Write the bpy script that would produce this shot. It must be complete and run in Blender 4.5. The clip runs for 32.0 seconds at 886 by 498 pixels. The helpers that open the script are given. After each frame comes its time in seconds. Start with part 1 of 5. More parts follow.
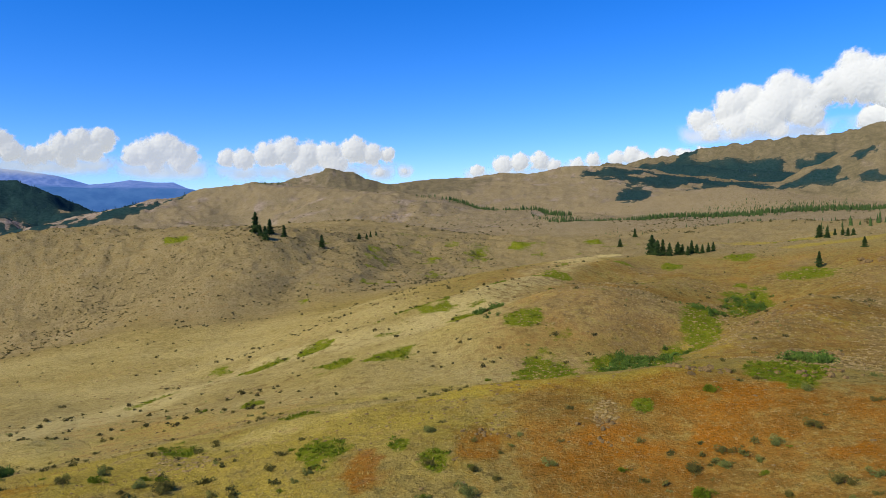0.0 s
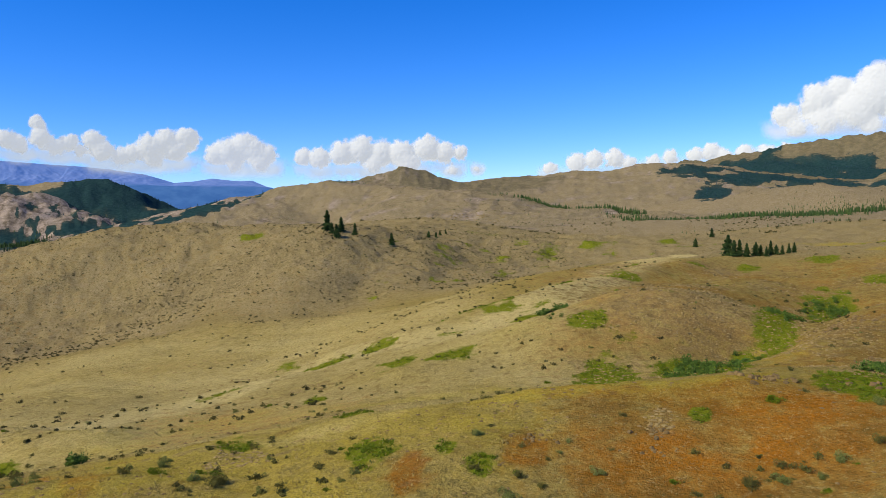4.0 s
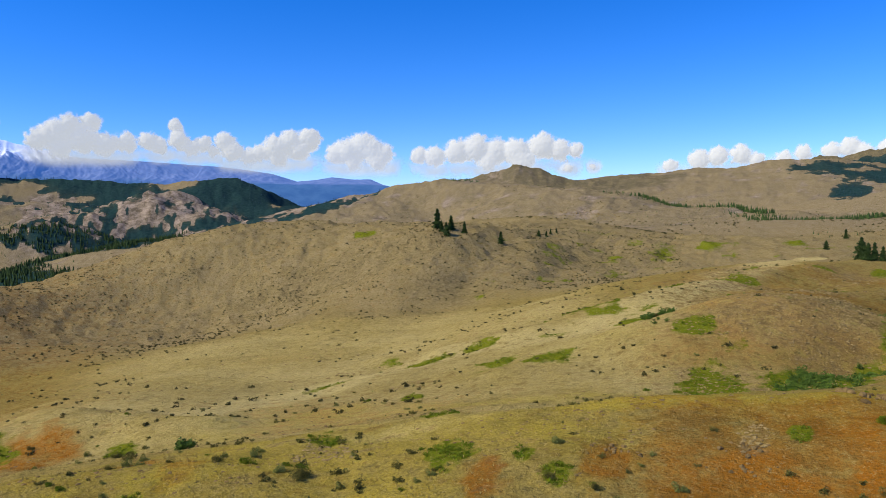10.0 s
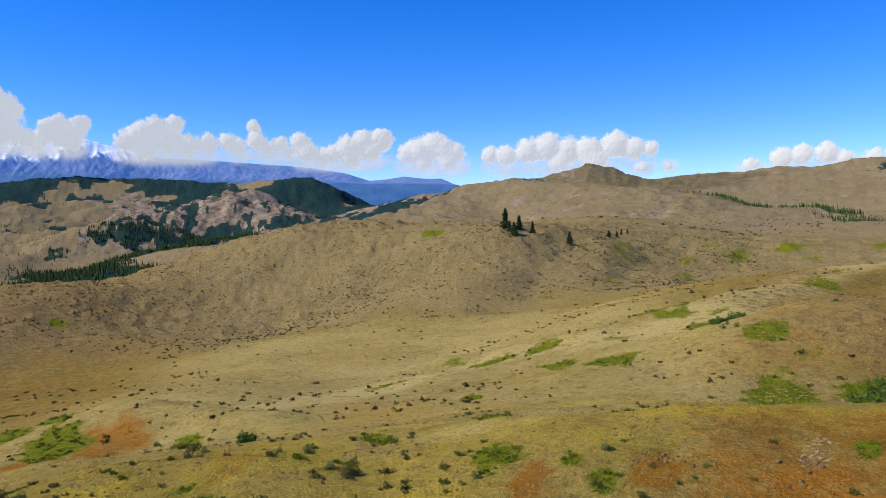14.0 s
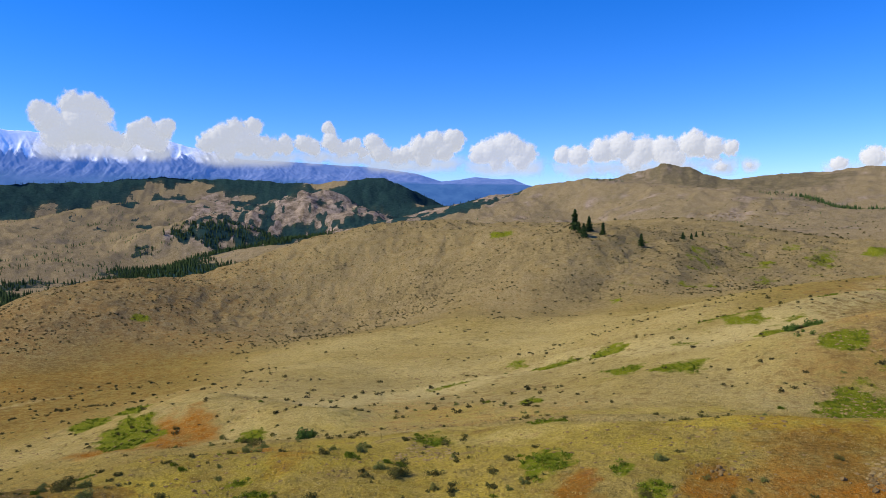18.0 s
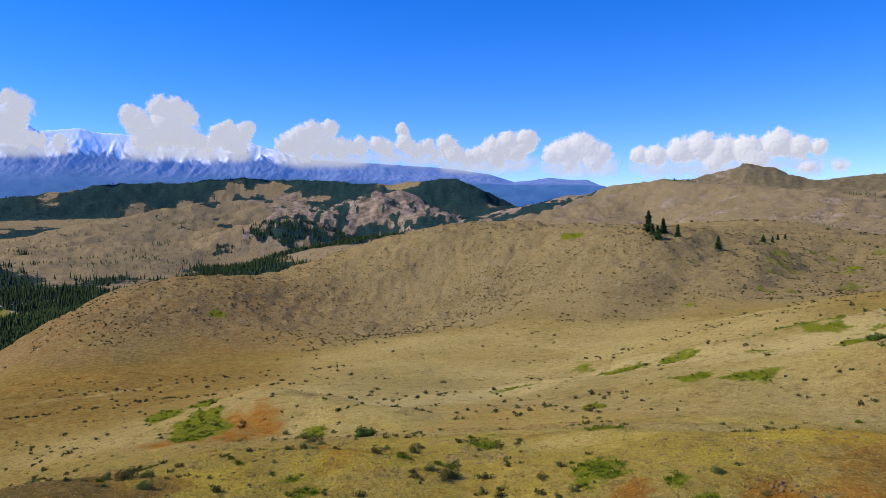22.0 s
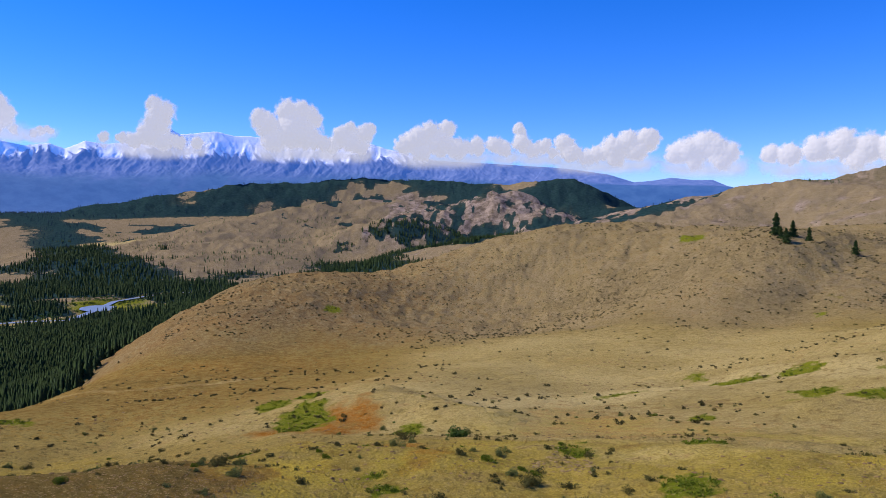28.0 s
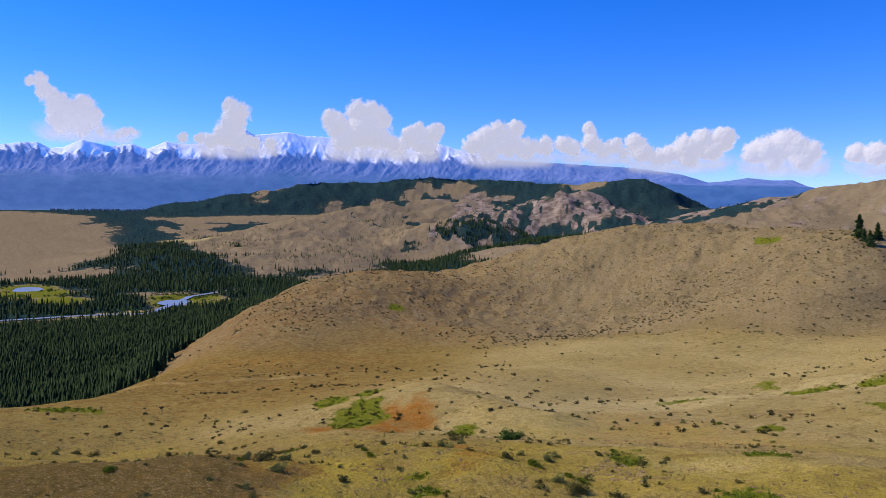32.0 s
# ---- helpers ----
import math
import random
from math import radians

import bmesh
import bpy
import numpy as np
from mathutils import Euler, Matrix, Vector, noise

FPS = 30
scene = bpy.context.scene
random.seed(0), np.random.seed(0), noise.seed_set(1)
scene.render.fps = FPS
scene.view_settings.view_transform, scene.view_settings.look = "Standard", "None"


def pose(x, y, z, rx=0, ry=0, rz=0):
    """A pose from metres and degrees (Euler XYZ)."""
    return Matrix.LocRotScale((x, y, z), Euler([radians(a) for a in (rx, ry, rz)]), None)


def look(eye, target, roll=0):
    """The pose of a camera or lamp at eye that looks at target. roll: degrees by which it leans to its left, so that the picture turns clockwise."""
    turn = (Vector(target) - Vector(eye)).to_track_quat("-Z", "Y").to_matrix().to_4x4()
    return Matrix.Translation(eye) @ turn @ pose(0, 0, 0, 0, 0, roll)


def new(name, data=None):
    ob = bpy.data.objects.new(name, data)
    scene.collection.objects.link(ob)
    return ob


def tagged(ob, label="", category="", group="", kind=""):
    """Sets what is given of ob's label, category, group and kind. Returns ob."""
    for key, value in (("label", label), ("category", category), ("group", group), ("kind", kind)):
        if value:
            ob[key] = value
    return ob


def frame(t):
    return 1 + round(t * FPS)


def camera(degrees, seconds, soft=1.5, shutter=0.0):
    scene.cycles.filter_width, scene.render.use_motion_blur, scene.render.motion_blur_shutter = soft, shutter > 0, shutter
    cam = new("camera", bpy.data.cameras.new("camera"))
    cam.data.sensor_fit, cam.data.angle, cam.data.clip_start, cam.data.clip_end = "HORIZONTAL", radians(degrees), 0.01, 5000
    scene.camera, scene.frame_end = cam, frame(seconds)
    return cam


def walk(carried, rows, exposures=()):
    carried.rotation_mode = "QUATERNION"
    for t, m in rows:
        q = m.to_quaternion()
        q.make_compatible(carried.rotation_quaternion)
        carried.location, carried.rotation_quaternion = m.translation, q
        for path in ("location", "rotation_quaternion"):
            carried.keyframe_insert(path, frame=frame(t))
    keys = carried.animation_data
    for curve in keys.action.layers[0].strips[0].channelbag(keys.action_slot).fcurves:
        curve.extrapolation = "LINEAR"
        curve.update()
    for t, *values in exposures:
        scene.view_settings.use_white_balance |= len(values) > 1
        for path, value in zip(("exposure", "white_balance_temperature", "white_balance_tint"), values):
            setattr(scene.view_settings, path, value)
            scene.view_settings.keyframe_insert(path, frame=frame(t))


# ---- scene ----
# ---- camera ----
cam = camera(62.5, 32.0, soft=0.65)
# seconds, x, y, z, yaw, pitch, roll
ROWS = [
    (0.0, 0.00, 0.00, 150.00, 6.21, -3.04, -1.37),
    (0.5, 0.30, 0.12, 150.05, 6.79, -3.06, -1.36),
    (1.0, 0.60, 0.24, 150.09, 7.42, -3.06, -1.34),
    (1.5, 0.90, 0.37, 150.13, 8.03, -3.07, -1.33),
    (2.0, 1.19, 0.49, 150.18, 8.71, -3.05, -1.32),
    (2.5, 1.48, 0.61, 150.22, 9.40, -3.04, -1.30),
    (3.0, 1.77, 0.73, 150.26, 10.16, -3.04, -1.29),
    (3.5, 2.05, 0.85, 150.30, 11.07, -3.06, -1.27),
    (5.5, 3.17, 1.34, 150.45, 13.92, -3.06, -1.21),
    (6.0, 3.44, 1.46, 150.48, 14.66, -3.05, -1.20),
    (6.5, 3.71, 1.58, 150.52, 15.34, -3.04, -1.18),
    (7.0, 3.98, 1.71, 150.55, 16.13, -3.03, -1.16),
    (7.5, 4.25, 1.83, 150.59, 17.04, -3.04, -1.14),
    (8.0, 4.51, 1.96, 150.62, 17.93, -3.04, -1.13),
    (8.5, 4.78, 2.09, 150.65, 18.50, -3.03, -1.11),
    (9.0, 5.04, 2.22, 150.68, 19.13, -3.07, -1.09),
    (9.5, 5.30, 2.35, 150.71, 19.99, -3.06, -1.07),
    (10.0, 5.56, 2.48, 150.74, 20.81, -3.05, -1.05),
    (10.5, 5.81, 2.62, 150.77, 21.51, -3.05, -1.03),
    (11.0, 6.07, 2.76, 150.80, 22.11, -3.06, -1.01),
    (11.5, 6.32, 2.89, 150.83, 22.73, -3.04, -0.98),
    (12.0, 6.57, 3.04, 150.85, 23.54, -3.06, -0.96),
    (12.5, 6.81, 3.18, 150.88, 24.22, -3.05, -0.94),
    (13.0, 7.06, 3.33, 150.90, 24.92, -3.03, -0.92),
    (13.5, 7.30, 3.48, 150.93, 25.60, -3.02, -0.89),
    (14.0, 7.54, 3.63, 150.95, 26.35, -3.02, -0.87),
    (14.5, 7.78, 3.79, 150.97, 27.11, -3.05, -0.85),
    (16.5, 8.70, 4.45, 151.05, 30.05, -2.95, -0.74),
    (17.0, 8.92, 4.62, 151.06, 30.73, -2.93, -0.71),
    (17.5, 9.14, 4.80, 151.08, 31.35, -2.91, -0.69),
    (18.0, 9.35, 4.99, 151.09, 31.94, -2.91, -0.66),
    (18.5, 9.56, 5.18, 151.10, 32.71, -2.89, -0.63),
    (19.0, 9.77, 5.37, 151.12, 33.57, -2.85, -0.60),
    (19.5, 9.97, 5.57, 151.13, 34.17, -2.83, -0.57),
    (20.0, 10.17, 5.77, 151.13, 34.94, -2.81, -0.54),
    (20.5, 10.36, 5.98, 151.14, 35.75, -2.79, -0.51),
    (21.0, 10.55, 6.20, 151.15, 36.54, -2.81, -0.48),
    (21.5, 10.73, 6.42, 151.15, 37.07, -2.80, -0.44),
    (22.0, 10.90, 6.64, 151.15, 37.62, -2.81, -0.41),
    (22.5, 11.07, 6.88, 151.15, 38.34, -2.80, -0.38),
    (23.0, 11.24, 7.12, 151.15, 39.05, -2.79, -0.34),
    (23.5, 11.39, 7.36, 151.15, 39.73, -2.80, -0.31),
    (24.0, 11.54, 7.61, 151.14, 40.66, -2.79, -0.27),
    (24.5, 11.68, 7.88, 151.14, 41.53, -2.81, -0.24),
    (25.0, 11.82, 8.14, 151.13, 42.41, -2.80, -0.20),
    (25.5, 11.94, 8.42, 151.11, 43.19, -2.79, -0.16),
    (27.5, 12.35, 9.60, 151.04, 45.86, -2.77, -0.01),
    (28.0, 12.43, 9.91, 151.02, 46.70, -2.77, 0.04),
    (28.5, 12.50, 10.24, 150.99, 47.34, -2.78, 0.08),
    (29.0, 12.56, 10.57, 150.96, 47.94, -2.78, 0.12),
    (29.5, 12.60, 10.92, 150.93, 48.43, -2.80, 0.16),
    (30.0, 12.64, 11.27, 150.90, 49.18, -2.80, 0.21),
    (30.5, 12.66, 11.63, 150.86, 50.18, -2.80, 0.25),
    (31.0, 12.66, 12.01, 150.82, 50.73, -2.81, 0.30),
    (31.5, 12.66, 12.39, 150.77, 51.33, -2.81, 0.34),
    (32.0, 12.64, 12.79, 150.72, 51.99, -2.80, 0.39),
]

walk(cam, [(t, pose(x, y, z, 0, 0, yaw) @ pose(0, 0, 0, pitch) @ pose(0, 0, 0, 0, -roll) @ pose(0, 0, 0, 90)) for t, x, y, z, yaw, pitch, roll in ROWS], exposures=[(0.0, -0.05, 6850, 6), (9.0, -0.03, 6800, 7), (20.0, -0.04, 6600, 12), (32.0, -0.07, 6400, 22)])

# ---- light ----
SUN_AZ, SUN_EL = 128.0, 43.0  # degrees left of +y, degrees above the horizon
world = bpy.data.worlds.new("world")
scene.world = world
world.use_nodes = True
wn = world.node_tree.nodes
sky = wn.new("ShaderNodeTexSky")
sky.sky_type, sky.sun_disc = "NISHITA", False
sky.sun_elevation, sky.sun_rotation = radians(SUN_EL), radians(-SUN_AZ)
sky.altitude, sky.air_density, sky.dust_density, sky.ozone_density = 1800.0, 1.0, 0.0, 3.0
wn["Background"].inputs["Strength"].default_value = 0.1
deep = wn.new("ShaderNodeHueSaturation")  # the clear deep blue of thin mountain air
deep.inputs["Saturation"].default_value, deep.inputs["Value"].default_value = 1.42, 1.3
world.node_tree.links.new(sky.outputs["Color"], deep.inputs["Color"])
tint = wn.new("ShaderNodeMix")
tint.data_type, tint.blend_type = "RGBA", "MULTIPLY"
tint.inputs[0].default_value, tint.inputs[7].default_value = 1.0, (0.82, 1.0, 1.6, 1)
world.node_tree.links.new(deep.outputs["Color"], tint.inputs[6])
world.node_tree.links.new(tint.outputs[2], wn["Background"].inputs["Color"])
sun_data = bpy.data.lights.new("sun", "SUN")
sun_data.energy, sun_data.angle, sun_data.color = 5.6, radians(0.53), (1.0, 0.895, 0.645)
sun = new("sun", sun_data)
sun_way = Vector((-math.sin(radians(SUN_AZ)) * math.cos(radians(SUN_EL)), math.cos(radians(SUN_AZ)) * math.cos(radians(SUN_EL)), math.sin(radians(SUN_EL))))
sun.matrix_world = look(sun_way * 900, (0, 0, 0))


# ---- noise on arrays ----
def lattice(ix, iy, seed):
    n = (ix.astype(np.int64) * 374761393 + iy.astype(np.int64) * 668265263 + seed * 982451653) & 0xFFFFFFFF
    n = ((n ^ (n >> 13)) * 1274126177) & 0xFFFFFFFF
    n = n ^ (n >> 16)
    return n.astype(np.float64) / 4294967295.0


def smooth_noise(x, y, seed=0):
    """Gradient noise, about -1 to 1."""
    ix, iy = np.floor(x), np.floor(y)
    fx, fy = x - ix, y - iy
    ux, uy = fx * fx * fx * (fx * (fx * 6 - 15) + 10), fy * fy * fy * (fy * (fy * 6 - 15) + 10)

    def corner(dx, dy):
        a = lattice(ix + dx, iy + dy, seed) * 2 * np.pi
        return np.cos(a) * (fx - dx) + np.sin(a) * (fy - dy)

    low = corner(0, 0) * (1 - ux) + corner(1, 0) * ux
    high = corner(0, 1) * (1 - ux) + corner(1, 1) * ux
    return (low * (1 - uy) + high * uy) * 1.5


def fractal(x, y, size, octaves=4, seed=0, gain=0.5):
    total, amp, norm = 0.0, 1.0, 0.0
    for k in range(octaves):
        total = total + amp * smooth_noise(x / size + 17.3 * k, y / size - 9.1 * k, seed + k)
        norm, amp, size = norm + amp, amp * gain, size / 2.03
    return total / norm


def ridged(x, y, size, octaves=4, seed=0):
    total, amp, norm = 0.0, 1.0, 0.0
    for k in range(octaves):
        total = total + amp * (1 - 2 * np.abs(smooth_noise(x / size + 5.7 * k, y / size + 3.3 * k, seed + k)))
        norm, amp, size = norm + amp, amp * 0.55, size / 2.1
    return total / norm


def step(a, b, v):
    t = np.clip((v - a) / (b - a), 0, 1)
    return t * t * (3 - 2 * t)


def union(a, b, k):
    """Smooth maximum."""
    h = np.clip(0.5 + 0.5 * (a - b) / k, 0, 1)
    return b + (a - b) * h + k * h * (1 - h)


def blob(x, y, cx, cy, rx, ry, turn=0.0, wobble=0.35, size=None, seed=3, soft=0.4):
    """A patch with an uneven edge: 1 inside, 0 outside."""
    out = np.zeros(x.shape)
    m = np.nonzero((np.abs(x - cx) < 1.7 * max(rx, ry)) & (np.abs(y - cy) < 1.7 * max(rx, ry)))[0]
    if len(m):
        px, py = x[m], y[m]
        c, s = math.cos(radians(turn)), math.sin(radians(turn))
        u, v = (px - cx) * c + (py - cy) * s, (py - cy) * c - (px - cx) * s
        q = np.hypot(u / rx, v / ry) + wobble * fractal(px, py, size or 0.8 * min(rx, ry), 3, seed)
        out[m] = 1 - step(1 - soft, 1 + soft, q)
    return out


def along(pts, x, y):
    """Distance to a line of points, and the line's height or last value there; the distance is positive on its left."""
    best, val, side = np.full(x.shape, 1e9), np.zeros(x.shape), np.zeros(x.shape)
    for a, b in zip(pts[:-1], pts[1:]):
        dx, dy = b[0] - a[0], b[1] - a[1]
        run = math.hypot(dx, dy)
        s = np.clip(((x - a[0]) * dx + (y - a[1]) * dy) / run, 0, run)
        ox, oy = x - a[0] - s * dx / run, y - a[1] - s * dy / run
        q = np.hypot(ox, oy)
        m = q < best
        best = np.where(m, q, best)
        side = np.where(m, np.sign(dx * oy - dy * ox), side)
        val = np.where(m, a[-1] + (b[-1] - a[-1]) * s / run, val)
    return best, val, side


# ---- the lie of the land ----
FLOOR = 3.0
VALLEY_EDGE = [(-520, -900, 0), (-300, -200, 0), (-372, 85, 0), (-430, 220, 0), (-520, 470, 0), (-700, 900, 0), (-1240, 2060, 0), (-1500, 3300, 0)]
RIVER = [(-1090, -300, 0), (-1104, 143, 0), (-1097, 223, 0), (-1084, 278, 0), (-1062, 318, 0), (-1110, 354, 0), (-1164, 392, 0), (-1240, 440, 0), (-1290, 520, 0), (-1294, 590, 0), (-1261, 680, 0), (-1240, 900, 0), (-1260, 1150, 0), (-1400, 1330, 0), (-1480, 1440, 0), (-1400, 1620, 0), (-1330, 1800, 0), (-1300, 2100, 0), (-1500, 2500, 0)]
PONDS = [(-1165, 392, 34, 22), (-1100, 436, 24, 26), (-1516, 236, 46, 26)]
WASH = [(-103, 132, 0), (-100, 149, 0), (-97, 171, 0), (-90, 190, 0), (-75, 209, 0), (-50, 206, 0), (-27, 207, 0), (-12, 230, 0), (8, 293, 0), (61, 518, 0)]
GOLD_CREST = [(-12, 92, 0), (-5, 92, 0), (1, 92, 0), (8, 92, 0), (15, 93, 0), (23, 96, 0)]
PATH_LINE = [(-300, 92, 0), (-245, 99, 0), (-237, 123, 0), (-242, 149, 0)]
WOOD_STRIP = [(-1300, 600, 0), (-1750, 560, 0), (-2100, 610, 0), (-2600, 700, 0), (-3000, 760, 0)]
# hills and hollows of the near ground: x, y, rise, spread
HILLS_FORE = [
    (0, 0, 13.1, 60), (35, 51, 8.9, 22), (13, 61, -12.7, 22), (-11, 61, 8.4, 22),
    (-33, 53, -8.2, 22), (-50, 36, 3.6, 22), (-60, 15, 1.9, 22), (39, 83, 1.3, 28),
    (11, 91, 13.6, 28), (-18, 90, -4.4, 28), (-45, 80, 5.7, 28), (-67, 63, 5.2, 28),
    (-83, 39, -2.3, 28), (-91, 11, 5.7, 28), (75, 112, 9.4, 40), (37, 130, -4.9, 40),
    (-5, 135, -2, 40), (-46, 127, 4.6, 40), (-83, 106, -8, 40), (-112, 75, 8, 40),
    (-130, 37, -14, 40),
]
HILLS_HOLLOW = [
    (-135, -5, 13.1, 40), (82, 177, 3.7, 56), (24, 194, 4.4, 56), (-37, 191, 6.1, 56),
    (-95, 171, -16.7, 56), (-143, 133, 24.3, 56), (-177, 82, -27.2, 56), (-194, 24, 16.4, 56),
    (157, 232, 27.7, 80), (77, 269, -47.2, 80), (-10, 280, 41.4, 80), (-96, 263, -23.2, 80),
    (-172, 221, 11.4, 80), (-232, 157, -32.3, 80), (-269, 77, 40.9, 80), (-280, -10, -29.7, 80),
    (177, 347, 20, 100), (81, 381, -0.2, 100), (-20, 389, 22.1, 100), (-121, 371, -43.4, 100),
    (-212, 327, 29.5, 100),
]
HILLS_SPUR = [
    (-290, 261, -23.6, 100), (-347, 177, -2.2, 100), (-381, 81, -9.1, 100), (-389, -20, -70.6, 100),
    (285, 423, 15.8, 85), (207, 466, -7.7, 85), (123, 495, -4.1, 85), (36, 509, 8, 85),
    (-53, 507, -32.5, 85), (-141, 490, 21.2, 85), (-224, 458, 25.7, 85), (-300, 413, -60, 85),
    (-367, 354, 3.4, 85), (-423, 285, 0.7, 85), (-466, 207, 5.1, 85), (-495, 123, -0.2, 85),
    (-509, 36, 26.3, 85), (310, 560, 22, 95), (208, 605, -7.7, 95), (100, 632, 2.6, 95),
    (-11, 640, 9.4, 95),
]
HILLS_BACK = [
    (-122, 628, -1.8, 95), (-229, 597, 7.1, 95), (-330, 549, 15.1, 95), (-420, 483, 75.4, 95),
    (-497, 403, -64, 95), (-560, 310, 83, 95), (-605, 208, -82.5, 95), (-632, 100, 51.8, 95),
    (-640, -11, -61.3, 95), (481, 713, -22.6, 190), (266, 818, 42.2, 190), (30, 859, -44.8, 190),
    (-208, 834, 53.5, 190), (-430, 745, -13.5, 190), (-619, 597, -88.1, 190), (-759, 404, 100.7, 190),
    (-841, 179, -92.1, 190), (-858, -60, 96.1, 190),
]
# rocky knolls and a gully on the near slopes
HILLS_FORE += [(21, 199, 3.5, 22), (33, 170, -2.6, 13), (36, 122, 2.2, 12), (-40, 118, 1.6, 14), (70, 190, 2.5, 20), (-393, 76, -16, 58), (-452, 120, -9, 50), (-274, 70, -4.5, 27), (-480, 120, -7, 42)]

# folds of the slopes: a line of points x, y, the rise along it, its half width
FOLDS_SPUR = [
    ([(-134, 371), (-138, 461), (-147, 529)], -2.8, 17),
    ([(-125, 436), (-120, 503), (-122, 556)], 3.0, 24),
    ([(-176, 406), (-176, 458), (-185, 503)], 3.0, 26),
    ([(-217, 383), (-190, 407), (-165, 420)], 3.0, 24),
    ([(-258, 425), (-227, 432), (-203, 433)], -1.8, 18),
    ([(-361, 483), (-366, 451), (-365, 437)], 2.5, 19),
    ([(-360, 450), (-339, 436)], -1.8, 17),
    ([(-332, 455), (-336, 432)], 2.0, 19),
    ([(-300, 470), (-285, 425)], 2.5, 20),
    ([(-60, 560), (-70, 490), (-60, 430)], 2.5, 24),
    ([(-90, 540), (-92, 470)], -1.8, 18),
    ([(-20, 560), (-30, 500)], 2.0, 22),
]
FOLDS_NEAR = [
    ([(-99, 219), (-44, 218), (-14, 241), (23, 314), (64, 370)], 2.4, 8),
    ([(-41, 166), (-19, 187), (4, 204), (36, 273)], 1.8, 9),
    ([(-4, 175), (11, 191), (30, 227), (63, 303)], 3.0, 13),
    ([(32, 167), (51, 187), (89, 270)], -3.5, 12),
    ([(43, 152), (62, 176), (121, 277)], 3.5, 13),
    ([(-134, 109), (-124, 114), (-110, 118), (-91, 118)], 3.0, 10),
    ([(-142, 124), (-130, 123)], 2.4, 7),
    ([(-67, 59), (-60, 63), (-56, 66), (-49, 68), (-41, 68)], 1.4, 6),
    ([(-47, 83), (-43, 93), (-33, 97)], 1.4, 9),
    ([(-29, 91), (-15, 94), (-4, 95), (17, 93)], 1.0, 6),
    ([(-75, 9), (-71, 27), (-66, 38)], 1.0, 6),
    ([(-94, 14), (-88, 36), (-78, 54)], -1.0, 8),
]

# far crests: points x, y, z along the crest, spread, foot height, profile, roughness
FAR = {}
FAR["long_hill"] = ([(-1118, 1658, 31), (-1108, 1760, 99), (-1105, 1810, 128), (-1113, 1898, 154), (-1097, 2021, 180), (-1075, 2146, 198), (-973, 2248, 231), (-858, 2295, 244), (-742, 2283, 238), (-564, 2230, 216), (-357, 2069, 194), (-93, 1898, 143), (50, 1799, 128)], 560, 15, 1.7, 13)
FAR["dark_peak"] = ([(-1173, 3138, 261), (-1046, 3182, 279), (-951, 3212, 308), (-856, 3239, 334), (-765, 3261, 314), (-656, 3285, 287), (-547, 3305, 261), (-408, 3325, 232)], 330, 70, 1.3, 22)
FAR["tan_ridge"] = ([(-759, 3570, 258), (-621, 3597, 274), (-445, 3572, 295), (-251, 3591, 298), (-88, 3599, 317), (31, 3600, 304), (214, 3594, 336), (376, 3580, 342), (563, 3556, 313), (810, 3508, 269), (1053, 3443, 232)], 760, 105, 1.3, 16)
FAR["low_hill"] = ([(430, 2716, 169), (572, 2690, 193), (740, 2649, 203), (850, 2615, 184), (968, 2521, 150)], 330, 110, 1.5, 8)
FAR["forest_shoulder"] = ([(550, 3912, 309), (754, 3877, 343), (877, 3800, 337), (1061, 3701, 305), (1237, 3593, 283)], 420, 110, 1.3, 12)
FAR["high_mountain"] = ([(303, 4339, 348), (605, 4308, 386), (830, 4270, 401), (1060, 4219, 443), (1272, 4160, 462), (1438, 4106, 481), (1637, 4030, 489), (1838, 3942, 527), (2150, 3724, 572), (2617, 3349, 559), (3217, 2700, 444)], 520, 120, 1.2, 30)
FAR["right_slope"] = ([(1082, 3329, 205), (1226, 3278, 284), (1348, 3176, 343), (1490, 3056, 388), (1749, 2799, 416), (2074, 2304, 378)], 430, 110, 1.2, 22)
FAR["gold_plain"] = ([(413, 1442, 124), (547, 1504, 133), (676, 1450, 129), (871, 1342, 136)], 300, 110, 1.6, 4)
FAR["pale_rise"] = ([(65, 1248, 123), (152, 1241, 126), (239, 1227, 121), (324, 1207, 115)], 180, 108, 1.6, 4)
FAR["cliff_wall"] = ([(-1470, 2084, 83), (-1579, 2065, 145), (-1743, 2062, 185), (-1889, 1998, 208), (-1961, 1928, 174), (-1991, 1824, 145)], 270, 0, 1.7, 30)
FAR["dark_buttress"] = ([(-1667, 1656, 56), (-1702, 1621, 105), (-1752, 1566, 121), (-1792, 1520, 129), (-1852, 1447, 101), (-1942, 1411, 87)], 230, 0, 1.8, 26)
FAR["pale_cone"] = ([(-2099, 2212, 209), (-2033, 2274, 235), (-1997, 2305, 254), (-1940, 2353, 230)], 150, 60, 1.2, 8)
FAR["back_forest"] = ([(-1797, 2768, 162), (-1888, 2767, 244), (-2013, 2740, 298), (-2117, 2661, 293), (-2263, 2604, 277), (-2431, 2518, 284), (-2705, 2376, 313), (-2837, 2216, 310), (-2949, 2065, 307), (-3053, 1908, 291), (-3134, 1667, 274), (-3219, 1373, 223), (-3309, 1139, 187)], 380, 40, 1.4, 18)
FAR["brown_hills"] = ([(-1993, 805, 52), (-2130, 993, 84), (-2252, 1197, 123), (-2332, 1457, 164), (-2376, 1663, 188), (-2293, 1856, 196), (-2157, 2012, 191)], 470, 0, 1.3, 15)


